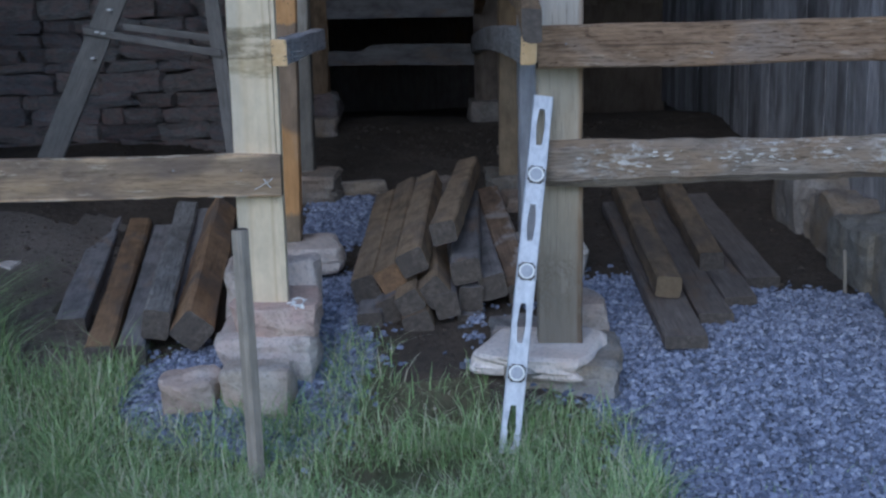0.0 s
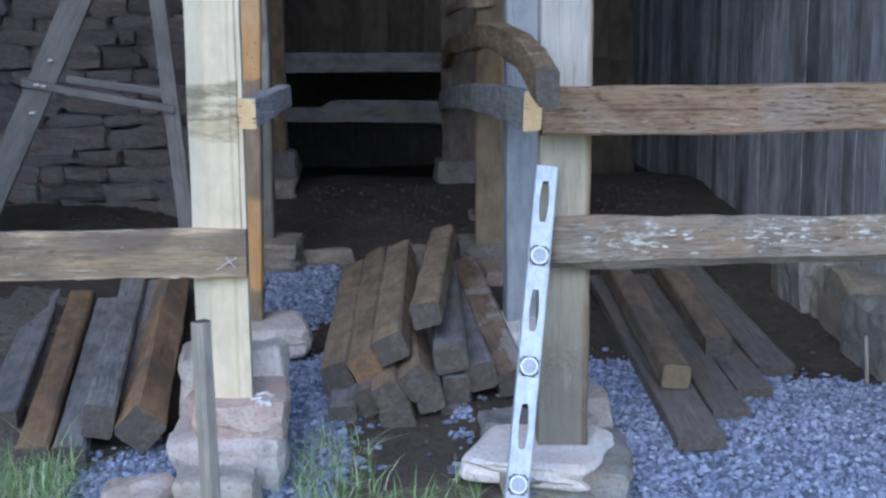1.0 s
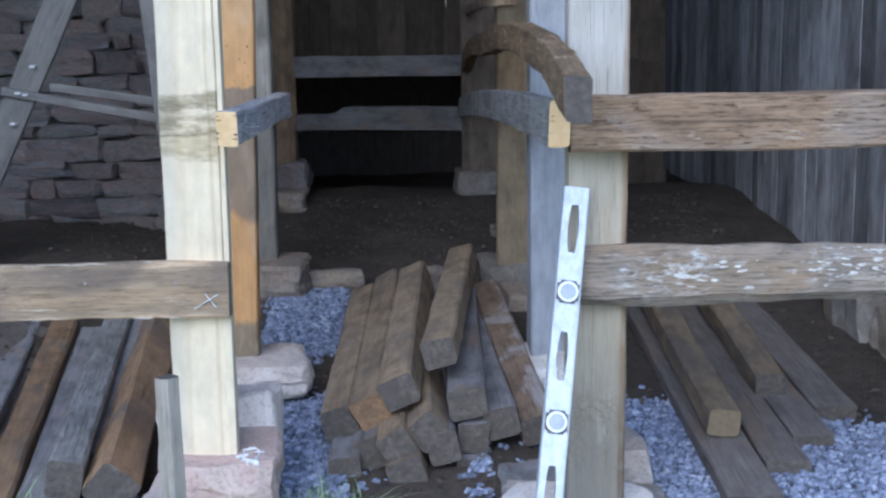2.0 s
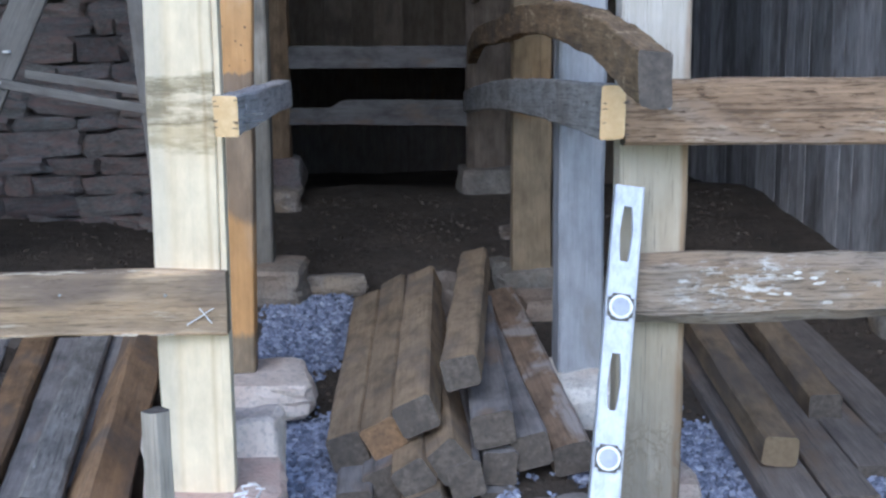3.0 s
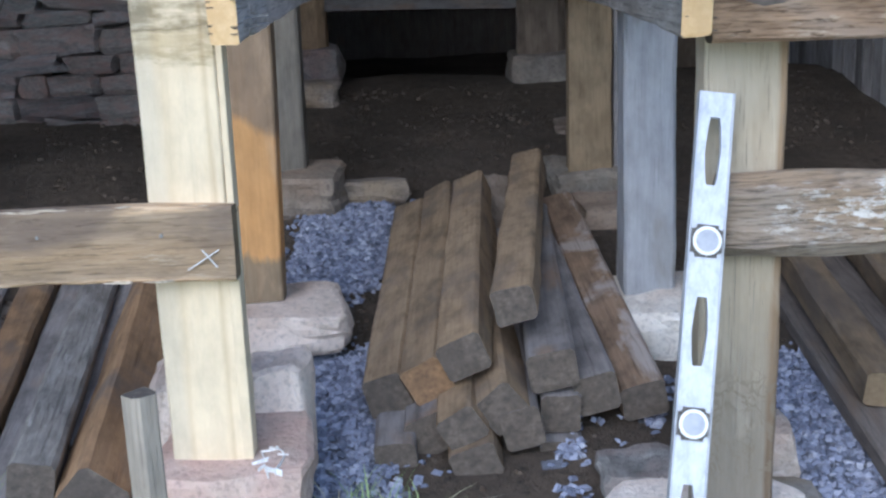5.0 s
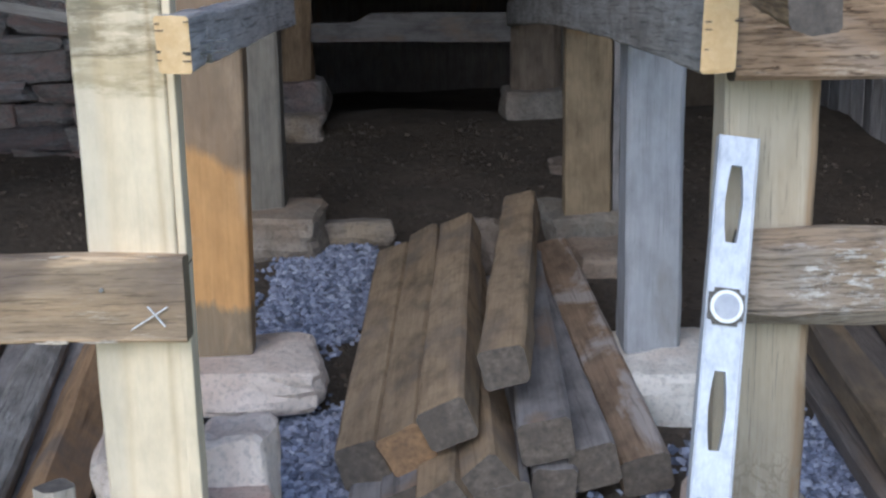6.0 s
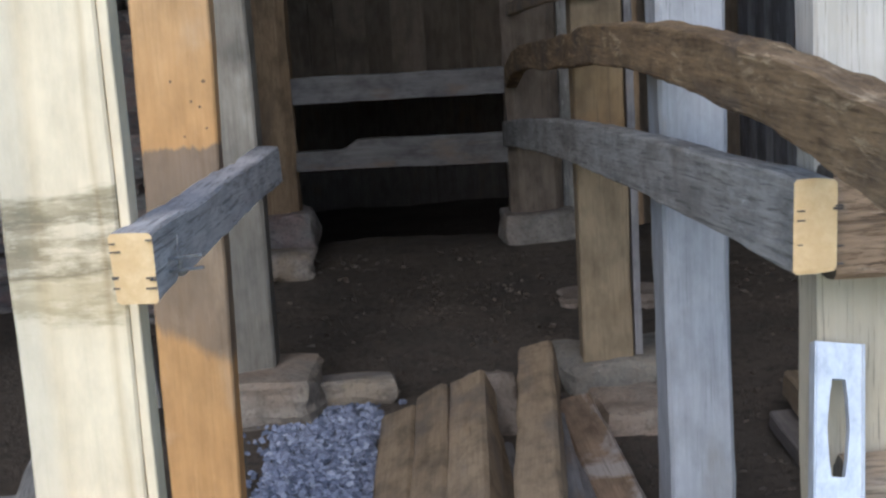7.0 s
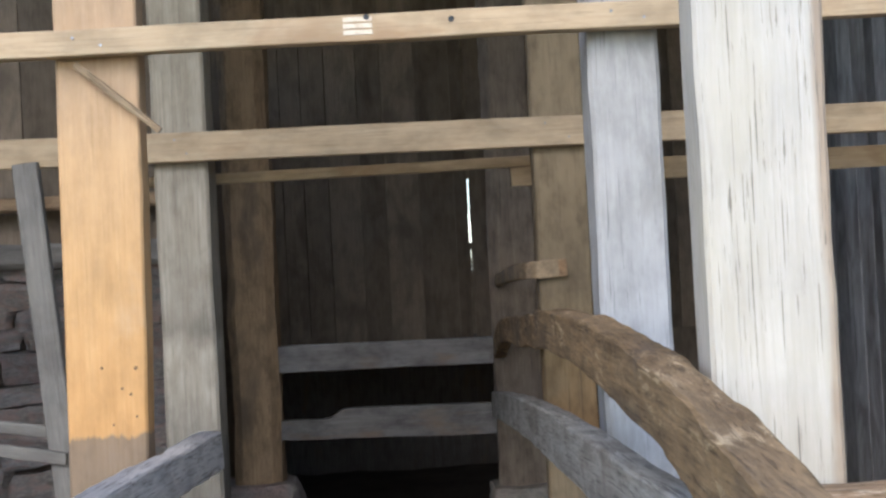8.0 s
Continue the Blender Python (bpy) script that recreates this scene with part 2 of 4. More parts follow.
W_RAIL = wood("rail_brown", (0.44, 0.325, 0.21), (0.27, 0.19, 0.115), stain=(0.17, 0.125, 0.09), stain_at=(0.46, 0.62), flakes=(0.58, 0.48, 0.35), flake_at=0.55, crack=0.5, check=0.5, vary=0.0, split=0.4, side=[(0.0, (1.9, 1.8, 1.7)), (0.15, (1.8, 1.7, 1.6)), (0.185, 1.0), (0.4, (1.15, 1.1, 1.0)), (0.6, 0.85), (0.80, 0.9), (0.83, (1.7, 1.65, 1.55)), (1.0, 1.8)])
W_RAIL_RED = wood("rail_redbrown", (0.41, 0.272, 0.16), (0.22, 0.14, 0.08), stain=(0.31, 0.24, 0.18), stain_at=(0.50, 0.66), flakes=(0.52, 0.41, 0.29), flake_at=0.56, crack=0.5, check=0.5, vary=0.0, split=0.95)
W_LOG = wood("rail_weathered", (0.39, 0.315, 0.235), (0.23, 0.18, 0.13), stain=(0.31, 0.215, 0.13), stain_at=(0.48, 0.64), flakes=(0.66, 0.61, 0.53), flake_at=0.515, flake_z=0.34, flake_up=[(0.0, 0.15), (0.36, 0.35), (0.48, 1.0), (0.8, 1.0), (0.88, 0.3)], crack=0.5, check=0.6, vary=0.0, split=0.75)
W_DARKGREY = wood("weathered_grey", (0.40, 0.37, 0.33), (0.23, 0.21, 0.185), stain=(0.15, 0.13, 0.11), flakes=(0.50, 0.47, 0.43), flake_at=0.57, crack=0.4, check=0.6, vary=0.1, split=0.35, mott=0.55)
W_SIDE = wood("pale_weathered_grey", (0.64, 0.59, 0.54), (0.44, 0.40, 0.365), stain=(0.32, 0.285, 0.25), crack=0.5, check=0.7, vary=0.0, split=0.5)
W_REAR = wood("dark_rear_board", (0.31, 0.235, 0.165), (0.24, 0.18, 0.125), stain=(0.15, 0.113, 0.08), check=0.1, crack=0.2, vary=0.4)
W_CURVE = wood("bark_brown", (0.36, 0.235, 0.12), (0.15, 0.095, 0.05), stain=(0.10, 0.075, 0.055), flakes=(0.47, 0.34, 0.20), flake_at=0.53, crack=0.4, check=0.5, vary=0.0, split=0.35, mott=0.5)
W_OLD = wood("old_beam", (0.375, 0.272, 0.165), (0.27, 0.19, 0.115), stain=(0.17, 0.135, 0.105), stain_at=(0.48, 0.66), crack=0.3, check=0.15, vary=0.25, mott=0.5)
W_AMBER = wood("amber_beam", (0.38, 0.24, 0.125), (0.27, 0.165, 0.09), stain=(0.17, 0.13, 0.10), stain_at=(0.48, 0.62), crack=0.35, check=0.2, vary=0.2, mott=0.55)
W_OLD_GREY = wood("old_grey_beam", (0.285, 0.262, 0.246), (0.20, 0.18, 0.168), stain=(0.26, 0.175, 0.11), stain_at=(0.56, 0.72), crack=0.35, check=0.15, vary=0.3, mott=0.55)
W_SPOT = wood("spotted_beam", (0.33, 0.235, 0.155), (0.21, 0.14, 0.09), stain=(0.42, 0.37, 0.33), stain_at=(0.5, 0.57), crack=0.35, vary=0.0, mott=0.5)
W_PLANK = wood("dark_plank", (0.235, 0.20, 0.17), (0.135, 0.112, 0.094), stain=(0.19, 0.135, 0.09), stain_at=(0.55, 0.7), crack=0.4, vary=0.25)
W_PINE = wood("pine_strip", (0.56, 0.425, 0.275), (0.47, 0.335, 0.20), stain=(0.36, 0.23, 0.13), stain_at=(0.56, 0.68), crack=0.2, bump=0.22, vary=0.12)
W_BOARD = wood("weathered_board", (0.64, 0.605, 0.58), (0.38, 0.355, 0.34), stain=(0.22, 0.195, 0.18), stain_at=(0.46, 0.64), crack=0.7, vary=0.55)
W_LADDER = wood("ladder_grey", (0.27, 0.25, 0.22), (0.19, 0.172, 0.15), stain=(0.14, 0.125, 0.11), vary=0.05)
W_STAKE = wood("stake_grey", (0.42, 0.36, 0.28), (0.30, 0.25, 0.19), vary=0.0)
E_FRESH = endgrain("fresh_cut", (0.70, 0.49, 0.25), (0.60, 0.39, 0.18))
E_OLD = endgrain("old_end", (0.15, 0.122, 0.095), (0.075, 0.062, 0.05))
E_GOLD = endgrain("golden_end", (0.24, 0.178, 0.105), (0.16, 0.115, 0.068))
E_RUST = endgrain("rusty_end", (0.30, 0.18, 0.09), (0.15, 0.095, 0.055))
R_SAND = rock("sandstone", (0.70, 0.63, 0.54), (0.46, 0.39, 0.31), (0.58, 0.45, 0.35), 0.8)
R_WHITE = rock("pale_stone", (0.88, 0.82, 0.73), (0.70, 0.64, 0.55), (0.70, 0.59, 0.49), 0.9)
R_CHALKY = rock("chalky_stone", (0.93, 0.88, 0.79), (0.80, 0.73, 0.64), (0.76, 0.65, 0.54), 1.0)
R_PINK = rock("pink_stone", (0.74, 0.65, 0.55), (0.54, 0.44, 0.37), (0.68, 0.50, 0.43), 0.95)
R_DUST = rock("dusty_stone", (0.33, 0.295, 0.245), (0.19, 0.165, 0.135), (0.28, 0.22, 0.165), 0.8)
R_WALL = rock("wall_stone", (0.36, 0.335, 0.315), (0.20, 0.185, 0.172), (0.35, 0.255, 0.225), 0.55)
R_BANK = rock("bank_stone", (0.40, 0.375, 0.33), (0.24, 0.215, 0.18), (0.36, 0.29, 0.19), 0.8)
GRAVEL = islands("gravel_stone", [(0.0, (0.12, 0.13, 0.17)), (0.5, (0.235, 0.25, 0.32)), (0.88, (0.33, 0.345, 0.42)), (1.0, (0.44, 0.45, 0.51))])
BLADE = islands("grass_blade", [(0.0, (0.17, 0.26, 0.085)), (0.45, (0.34, 0.46, 0.175)), (0.74, (0.47, 0.56, 0.27)), (0.86, (0.55, 0.50, 0.32)), (1.0, (0.68, 0.62, 0.46))], 0.65)
CHIP = islands("straw_chip", [(0.0, (0.07, 0.05, 0.035)), (0.9, (0.11, 0.085, 0.062)), (1.0, (0.16, 0.13, 0.10))])


def soil(name, a, b, c):
    k = Mat(name, 0.97)
    v = k.coords((1, 1, 1), False)
    n1, n2, n3 = k.noise(v, 3, 5), k.noise(v, 28, 6, 0.7), k.noise(v, 160, 3)
    col = k.mix(k.ramp(n1, [(0.35, 0.0), (0.65, 1.0)]), a, b)
    col = k.mix(k.ramp(n2, [(0.5, 0.0), (0.68, 0.8)]), col, c)
    return k.done(col, k.math("ADD", n2, k.math("MULTIPLY", n3, 0.5)), 0.8, 0.03)


DIRT = soil("dirt_floor", (0.078, 0.062, 0.046), (0.122, 0.094, 0.068), (0.042, 0.034, 0.027))
BANK = soil("pale_bank", (0.17, 0.14, 0.112), (0.23, 0.19, 0.152), (0.11, 0.09, 0.072))
TURF = soil("turf", (0.11, 0.12, 0.055), (0.17, 0.14, 0.085), (0.08, 0.075, 0.04))
BED = soil("gravel_bed", (0.17, 0.18, 0.21), (0.22, 0.23, 0.27), (0.09, 0.095, 0.115))
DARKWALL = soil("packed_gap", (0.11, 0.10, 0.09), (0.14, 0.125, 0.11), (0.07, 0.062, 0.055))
k = Mat("brushed_aluminium", 0.5, 0.45)
ALU = k.done(k.ramp(k.noise(k.coords((1, 1, 0.5)), 45, 7, 0.75), [(0.3, (0.36, 0.36, 0.37)), (0.52, (0.52, 0.52, 0.52)), (0.7, (0.62, 0.62, 0.61))]), k.noise(k.coords((1, 1, 0.6)), 40, 4), 0.08, 0.002)
k = Mat("black_plastic", 0.5)
BLACK = k.done(k.ramp(k.noise(k.coords(), 50), [(0.3, 0.025), (0.7, 0.05)]))
k = Mat("white_ring", 0.45)
RING = k.done(k.ramp(k.noise(k.coords(), 50), [(0.3, (0.72, 0.70, 0.62)), (0.7, (0.82, 0.80, 0.74))]))
k = Mat("vial_face", 0.25)
VIAL = k.done(k.ramp(k.noise(k.coords(), 60), [(0.3, (0.36, 0.36, 0.37)), (0.7, (0.47, 0.46, 0.46))]))
k = Mat("chalk", 0.95)
CHALK = k.done(k.ramp(k.noise(k.coords(), 120), [(0.35, (0.6, 0.58, 0.54)), (0.6, (0.85, 0.84, 0.8))]))
k = Mat("pale_bark", 0.95)
BARK = k.done(k.ramp(k.noise(k.coords((1, 1, 1)), 60, 6, 0.7), [(0.35, (0.44, 0.38, 0.30)), (0.6, (0.70, 0.65, 0.56))]), k.noise(k.coords(), 150), 0.5, 0.003)
k = Mat("split_wood", 0.95)
SPLINT = k.done(k.ramp(k.noise(k.coords((1, 1, 1)), 80, 5, 0.7), [(0.35, (0.30, 0.235, 0.16)), (0.6, (0.55, 0.46, 0.34))]), k.noise(k.coords(), 150), 0.5, 0.003)
k = Mat("housing_plastic", 0.55)
HOUSING = k.done(k.ramp(k.noise(k.coords(), 50), [(0.3, (0.07, 0.062, 0.05)), (0.7, (0.12, 0.105, 0.085))]))
k = Mat("ink_stamp", 0.9)
STAMP = k.done(k.ramp(k.noise(k.coords(), 120), [(0.35, (0.62, 0.50, 0.36)), (0.6, (0.74, 0.64, 0.50))]))
k = Mat("steel_nail", 0.45, 0.9)
NAIL = k.done(k.ramp(k.noise(k.coords(), 90), [(0.3, 0.2), (0.7, 0.42)]))


# ---- builders ----
def mesh_of(bm, name):
    me = bpy.data.meshes.new(name)
    bm.normal_update()
    bm.to_mesh(me)
    bm.free()
    return me


def thing(name, bm, mats, m, label, category, group="", kind="", smooth=False):
    me = mesh_of(bm, name)
    for x in mats if isinstance(mats, (list, tuple)) else [mats]:
        me.materials.append(x)
    if smooth:
        for p in me.polygons:
            p.use_smooth = True
    ob = new(name, me)
    ob.matrix_world = m
    return tagged(ob, label, category, group, kind)


def part(name, bm, mats, parent, label="", m=None, smooth=False):
    ob = thing(name, bm, mats, m or Matrix(), label, "", smooth=smooth)
    ob.parent = parent
    return ob


def rod_bm(length, w, h, seed, wear=0.004, corner=0.18, segs=None, bend=None, ragged=0.006, notch=None, flare=None):
    """A timber along z from 0 to length, with worn corners and uneven faces. Caps carry slot 1."""
    bm = bmesh.new()
    n = segs or max(6, int(length / 0.07))
    c = corner * min(w, h)
    prof = [(-w / 2, -h / 2 + c), (-w / 2 + c, -h / 2), (0, -h / 2), (w / 2 - c, -h / 2), (w / 2, -h / 2 + c), (w / 2, 0), (w / 2, h / 2 - c),
            (w / 2 - c, h / 2), (0, h / 2), (-w / 2 + c, h / 2), (-w / 2, h / 2 - c), (-w / 2, 0)]
    rings = []
    for i in range(n + 1):
        z = length * i / n
        ox, oy = bend(i / n) if bend else (0, 0)
        wide = 1.0
        if flare:
            up = smoothstep(flare[0], flare[1], z)
            ox, wide = ox + up * (flare[2] + flare[3]) / 2 + up * 0.012, 1.0 + up * (flare[2] - flare[3] + 0.01) / w
        ring = []
        for j, (x, y) in enumerate(prof):
            d = noise.noise_vector(Vector((x * 9 + seed * 7.3, y * 9, z * 3.2)))
            e = noise.noise_vector(Vector((x * 30 + seed * 3.1, y * 30, z * 14)))
            zz = z + (ragged * (1 if i else -1) * e.z if i in (0, n) else 0)
            if notch and y < 0:
                y += notch[1] * max(0.0, 1 - abs(z - notch[0]) / notch[2])
            ring.append(bm.verts.new((x * wide + ox + d.x * wear * 1.6 + e.x * wear, y + oy + d.y * wear * 1.6 + e.y * wear, zz)))
        rings.append(ring)
    for a, b in zip(rings, rings[1:]):
        for j in range(12):
            bm.faces.new((a[j], a[(j + 1) % 12], b[(j + 1) % 12], b[j]))
    for ring, flip in ((rings[0], True), (rings[-1], False)):
        f = bm.faces.new(list(reversed(ring)) if flip else ring)
        f.material_index = 1
    return bm


def along(p, q, roll=0.0):
    """The pose whose z runs from p to q, its x kept level."""
    z = (Vector(q) - Vector(p)).normalized()
    x = Vector((0, 1, 0)).cross(z) if abs(z.z) > 0.9 else z.cross(Vector((0, 0, 1)))
    x = -x.normalized() if abs(z.z) <= 0.9 else x.normalized()
    y = z.cross(x)
    m = Matrix((x, y, z)).transposed().to_4x4()
    return Matrix.Translation(p) @ m @ pose(0, 0, 0, 0, 0, roll)


SEED = [0]


def timber(name, p, q, w, h, mat, label, category, roll=0.0, end=None, group="", **kw):
    SEED[0] += 1
    bm = rod_bm((Vector(q) - Vector(p)).length, w, h, SEED[0], **kw)
    return thing(name, bm, [mat, end or E_OLD], along(p, q, roll), label, category, group)


def upright(name, x0, x1, y0, z0, z1, depth, mat, label, **kw):
    p = ((x0 + x1) / 2, y0 + depth / 2, z0)
    SEED[0] += 1
    bm = rod_bm(z1 - z0, x1 - x0, depth, SEED[0], **({"wear": 0.002, "corner": 0.06} | kw))
    return thing(name, bm, [mat, E_OLD], Matrix.Translation(p), label, "post", "posts of the barn frame")


def boulder_bm(seed, rough=0.16, cuts=4):
    """A blocky stone of size 1, worn and uneven."""
    bm = bmesh.new()
    bmesh.ops.create_cube(bm, size=1.0)
    bmesh.ops.subdivide_edges(bm, edges=bm.edges[:], cuts=cuts, use_grid_fill=True)
    for v in bm.verts:
        p = v.co * 2
        s = (abs(p.x) ** 9 + abs(p.y) ** 9 + abs(p.z) ** 9) ** (1 / 9)
        p = p / s if s > 1 else p
        d = noise.noise_vector(p * 0.9 + Vector((seed * 5.1, seed * 2.3, seed)))
        e = noise.noise_vector(p * 3.1 + Vector((seed, seed * 1.3, seed * 4.7)))
        v.co = (p + d * rough * 1.6 + e * rough * 0.45) * 0.5
    return bm


def stone(x0, x1, y0, y1, z0, z1, mat, label, turn=0.0, name="stone", rough=0.16, tilt=0.0):
    SEED[0] += 1
    bm = boulder_bm(SEED[0], rough, 6)
    for v in bm.verts:
        v.co = Vector((v.co.x * (x1 - x0), v.co.y * (y1 - y0), v.co.z * (z1 - z0)))
    return thing(name, bm, mat, pose((x0 + x1) / 2, (y0 + y1) / 2, (z0 + z1) / 2, tilt, 0, turn), label, "stone")


def box_bm(x0, x1, y0, y1, z0, z1):
    bm = bmesh.new()
    bmesh.ops.create_cube(bm, size=1.0, matrix=Matrix.Translation(((x0 + x1) / 2, (y0 + y1) / 2, (z0 + z1) / 2)) @ Matrix.Diagonal((x1 - x0, y1 - y0, z1 - z0, 1)))
    return bm


def smoothstep(a, b, x):
    t = min(1, max(0, (x - a) / (b - a)))
    return t * t * (3 - 2 * t)


# ---- ground ----
def ground_z(x, y):
    out = -0.18 + 0.20 * smoothstep(-0.75, 0.25, y)
    z = out + max(0.0, min(y, 4.2) - 0.1) * 0.075
    z -= 0.4 * smoothstep(4.7, 5.1, y)
    z += 0.14 * smoothstep(-1.3, -2.0, x) * (1 - smoothstep(1.2, 2.6, y))
    z += 0.12 * smoothstep(-1.0, -1.6, x) * smoothstep(0.5, 2.5, y)
    z += 0.10 * math.exp(-((x + 0.68) ** 2 / 0.10 + (y + 0.22) ** 2 / 0.05))
    near = max(abs(x) - 4, 0) + max(-y - 6, 0)
    n = noise.noise(Vector((x * 1.7, y * 1.7, 0))) * 0.025 + noise.noise(Vector((x * 7, y * 7, 3))) * 0.010
    return z + n / (1 + near)


def on_gravel(x, y):
    w = noise.noise(Vector((x * 3.5, y * 3.5, 9))) * 0.16
    if y < -1.75 + 1.2 * noise.noise(Vector((x * 1.1, y * 1.1, 30))) or x > 1.9:
        return False
    right = x > 0.56 + 0.25 * smoothstep(-0.4, -0.9, y) + w and y < 1.5 + 0.25 * (x - 1.2) + w and y < 0.95 + w - 0.5 * max(0, x - 1.0)
    left = (x + 0.66) ** 2 / 0.16 + (y + 0.15) ** 2 / 0.13 < 1 + w * 2
    inner = -0.62 < x + w * 0.4 < -0.22 and 0.0 < y < 1.05 + w or (-0.62 < x < -0.2 - 0.05 * y + w and 1.55 + w < y < 2.35)
    mid = 0.12 < x < 0.6 and -0.15 < y + w < 0.7
    return right or left or inner or mid and noise.noise(Vector((x * 14, y * 14, 2))) > 0.32


def grass_at(x, y):
    w = noise.noise(Vector((x * 2.3, y * 2.3, 5)))
    if x > 0.70 + 0.12 * w and (y > -1.5 + 0.6 * w or x > 6):
        return 0.0
    edge = -0.33 + 0.12 * w
    if -0.38 < x < 0.2:
        edge = 0.22 + 0.12 * w if x < -0.14 else -0.05 + 0.12 * w
    elif x < -1.05:
        edge = 0.0 + 0.15 * w + 0.25 * smoothstep(-1.35, -1.7, x)
    elif x > 0.2:
        edge = -0.3 + 0.1 * w
    if y > edge:
        return 0.0
    bare = math.exp(-((x + 0.08) ** 2 / 0.05 + (y + 0.66) ** 2 / 0.012))
    return max(0.05, min(1.0, 0.85 + 0.5 * w - bare * 1.5))


def axis(lo, hi, step, far):
    inner = np.arange(lo, hi + 1e-6, step)
    left = [lo - far * (i / 8) ** 3 for i in range(8, 0, -1)]
    right = [hi + far * (i / 8) ** 3 for i in range(1, 9)]
    return [*left, *inner.tolist(), *right]


gx, gy = axis(-3.2, 2.8, 0.05, 400), axis(-5.5, 7.0, 0.05, 400)
verts = [(x, y, ground_z(max(-4, min(4, x)), max(-7, min(8, y)))) for y in gy for x in gx]
faces, fmat = [], []
nx = len(gx)
for j in range(len(gy) - 1):
    for i in range(nx - 1):
        faces.append((j * nx + i, j * nx + i + 1, (j + 1) * nx + i + 1, (j + 1) * nx + i))
        cx, cy = (gx[i] + gx[i + 1]) / 2, (gy[j] + gy[j + 1]) / 2
        # paler soil on the left bank, with a ragged border
        dry = cx < -1.3 + 0.25 * noise.noise(Vector((cx * 3, cy * 3, 40))) and -0.1 < cy < 1.5 + 0.4 * noise.noise(Vector((cx * 2, cy * 2, 50)))
        fmat.append(1 if on_gravel(cx, cy) else 3 if dry and not grass_at(cx, cy) else 2 if cy < 0.1 and (cy < -0.35 or grass_at(cx, cy) > 0) else 0)
me = bpy.data.meshes.new("ground")
me.from_pydata(verts, [], faces)
for x in (DIRT, BED, TURF, BANK):
    me.materials.append(x)
me.polygons.foreach_set("material_index", fmat)
me.polygons.foreach_set("use_smooth", [True] * len(faces))
tagged(new("ground", me), "brown dirt floor running out to grass and gravel", "ground", kind="structure")

# ---- shell ----
rng = random.Random(4)
# unseen roof, its height and front edge set for the sky light inside
thing("ceiling", box_bm(-3.2, 2.5, -0.1, 7.2, 3.8, 3.92), W_BOARD, Matrix(), "unseen roof boards added to shade the barn", "ceiling", kind="structure")
# added wall out of view; the gap above it lights the left side
thing("unseen_wall_west", box_bm(-2.75, -2.6, -0.35, 8.7, -0.4, 2.9), DARKWALL, Matrix(), "unseen side wall added to block light, open above for sky light", "wall", kind="structure")
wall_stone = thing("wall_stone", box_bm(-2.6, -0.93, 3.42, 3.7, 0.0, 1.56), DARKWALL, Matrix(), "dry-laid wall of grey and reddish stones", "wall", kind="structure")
# dark boards fill the deep shade above the stones
wall_upper = thing("wall_upper", box_bm(-2.6, -0.93, 3.5, 3.7, 1.56, 3.8), W_REAR, Matrix(), "dark boards standing in for the deep shade above the stone wall", "wall", kind="structure")
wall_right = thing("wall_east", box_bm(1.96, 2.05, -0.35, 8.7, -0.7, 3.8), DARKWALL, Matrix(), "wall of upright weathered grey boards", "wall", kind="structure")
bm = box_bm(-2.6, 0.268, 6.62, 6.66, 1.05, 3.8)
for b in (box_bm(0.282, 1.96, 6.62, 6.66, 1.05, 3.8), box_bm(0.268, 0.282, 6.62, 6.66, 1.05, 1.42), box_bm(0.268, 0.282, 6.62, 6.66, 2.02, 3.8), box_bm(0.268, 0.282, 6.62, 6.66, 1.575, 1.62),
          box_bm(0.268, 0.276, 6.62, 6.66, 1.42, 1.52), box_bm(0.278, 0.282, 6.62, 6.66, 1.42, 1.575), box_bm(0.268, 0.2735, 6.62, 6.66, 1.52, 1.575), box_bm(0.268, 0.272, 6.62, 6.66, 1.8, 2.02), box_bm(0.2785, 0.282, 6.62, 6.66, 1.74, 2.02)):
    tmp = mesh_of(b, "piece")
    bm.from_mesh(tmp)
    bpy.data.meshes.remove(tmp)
# recess added behind the rear wall so its low part falls into shade
thing("wall_recess", box_bm(-2.6, 1.96, 8.6, 8.7, -0.6, 1.05), W_PLANK, Matrix(), "dark end wall of an added recess that keeps the low rear shaded", "wall", kind="structure")
thing("recess_ceiling", box_bm(-2.6, 1.96, 6.66, 8.7, 1.05, 1.11), W_REAR, Matrix(), "dark boards over the added recess, blocking its light", "ceiling", kind="structure")
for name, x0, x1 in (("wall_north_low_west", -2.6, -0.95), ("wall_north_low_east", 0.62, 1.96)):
    thing(name, box_bm(x0, x1, 6.62, 6.66, -0.6, 1.048), W_REAR, Matrix(), "dark low board wall beside the added recess", "wall", kind="structure")
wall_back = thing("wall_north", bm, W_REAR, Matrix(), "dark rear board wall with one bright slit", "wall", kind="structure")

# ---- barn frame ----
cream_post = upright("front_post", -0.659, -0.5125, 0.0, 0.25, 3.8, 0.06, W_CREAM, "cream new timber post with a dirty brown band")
upright("front_post", 0.382, 0.537, 0.0, 0.08, 3.8, 0.085, W_PALE, "pale weathered post, greyer and darker toward its foot")
orange_post = upright("inner_post", -0.712, -0.562, 1.07, 0.24, 3.8, 0.075, W_ORANGE, "orange-brown timber post with grey weathered patches", flare=(-0.4, 1.9, 0.022, 0.014))
upright("inner_post", 0.387, 0.530, 1.08, 0.22, 3.8, 0.15, W_BLUE, "blue-grey weathered timber post on a pale stone")
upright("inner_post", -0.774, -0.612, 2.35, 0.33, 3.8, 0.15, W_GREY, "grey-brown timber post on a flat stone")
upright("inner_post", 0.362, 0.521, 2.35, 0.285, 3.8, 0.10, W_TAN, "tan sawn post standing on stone")
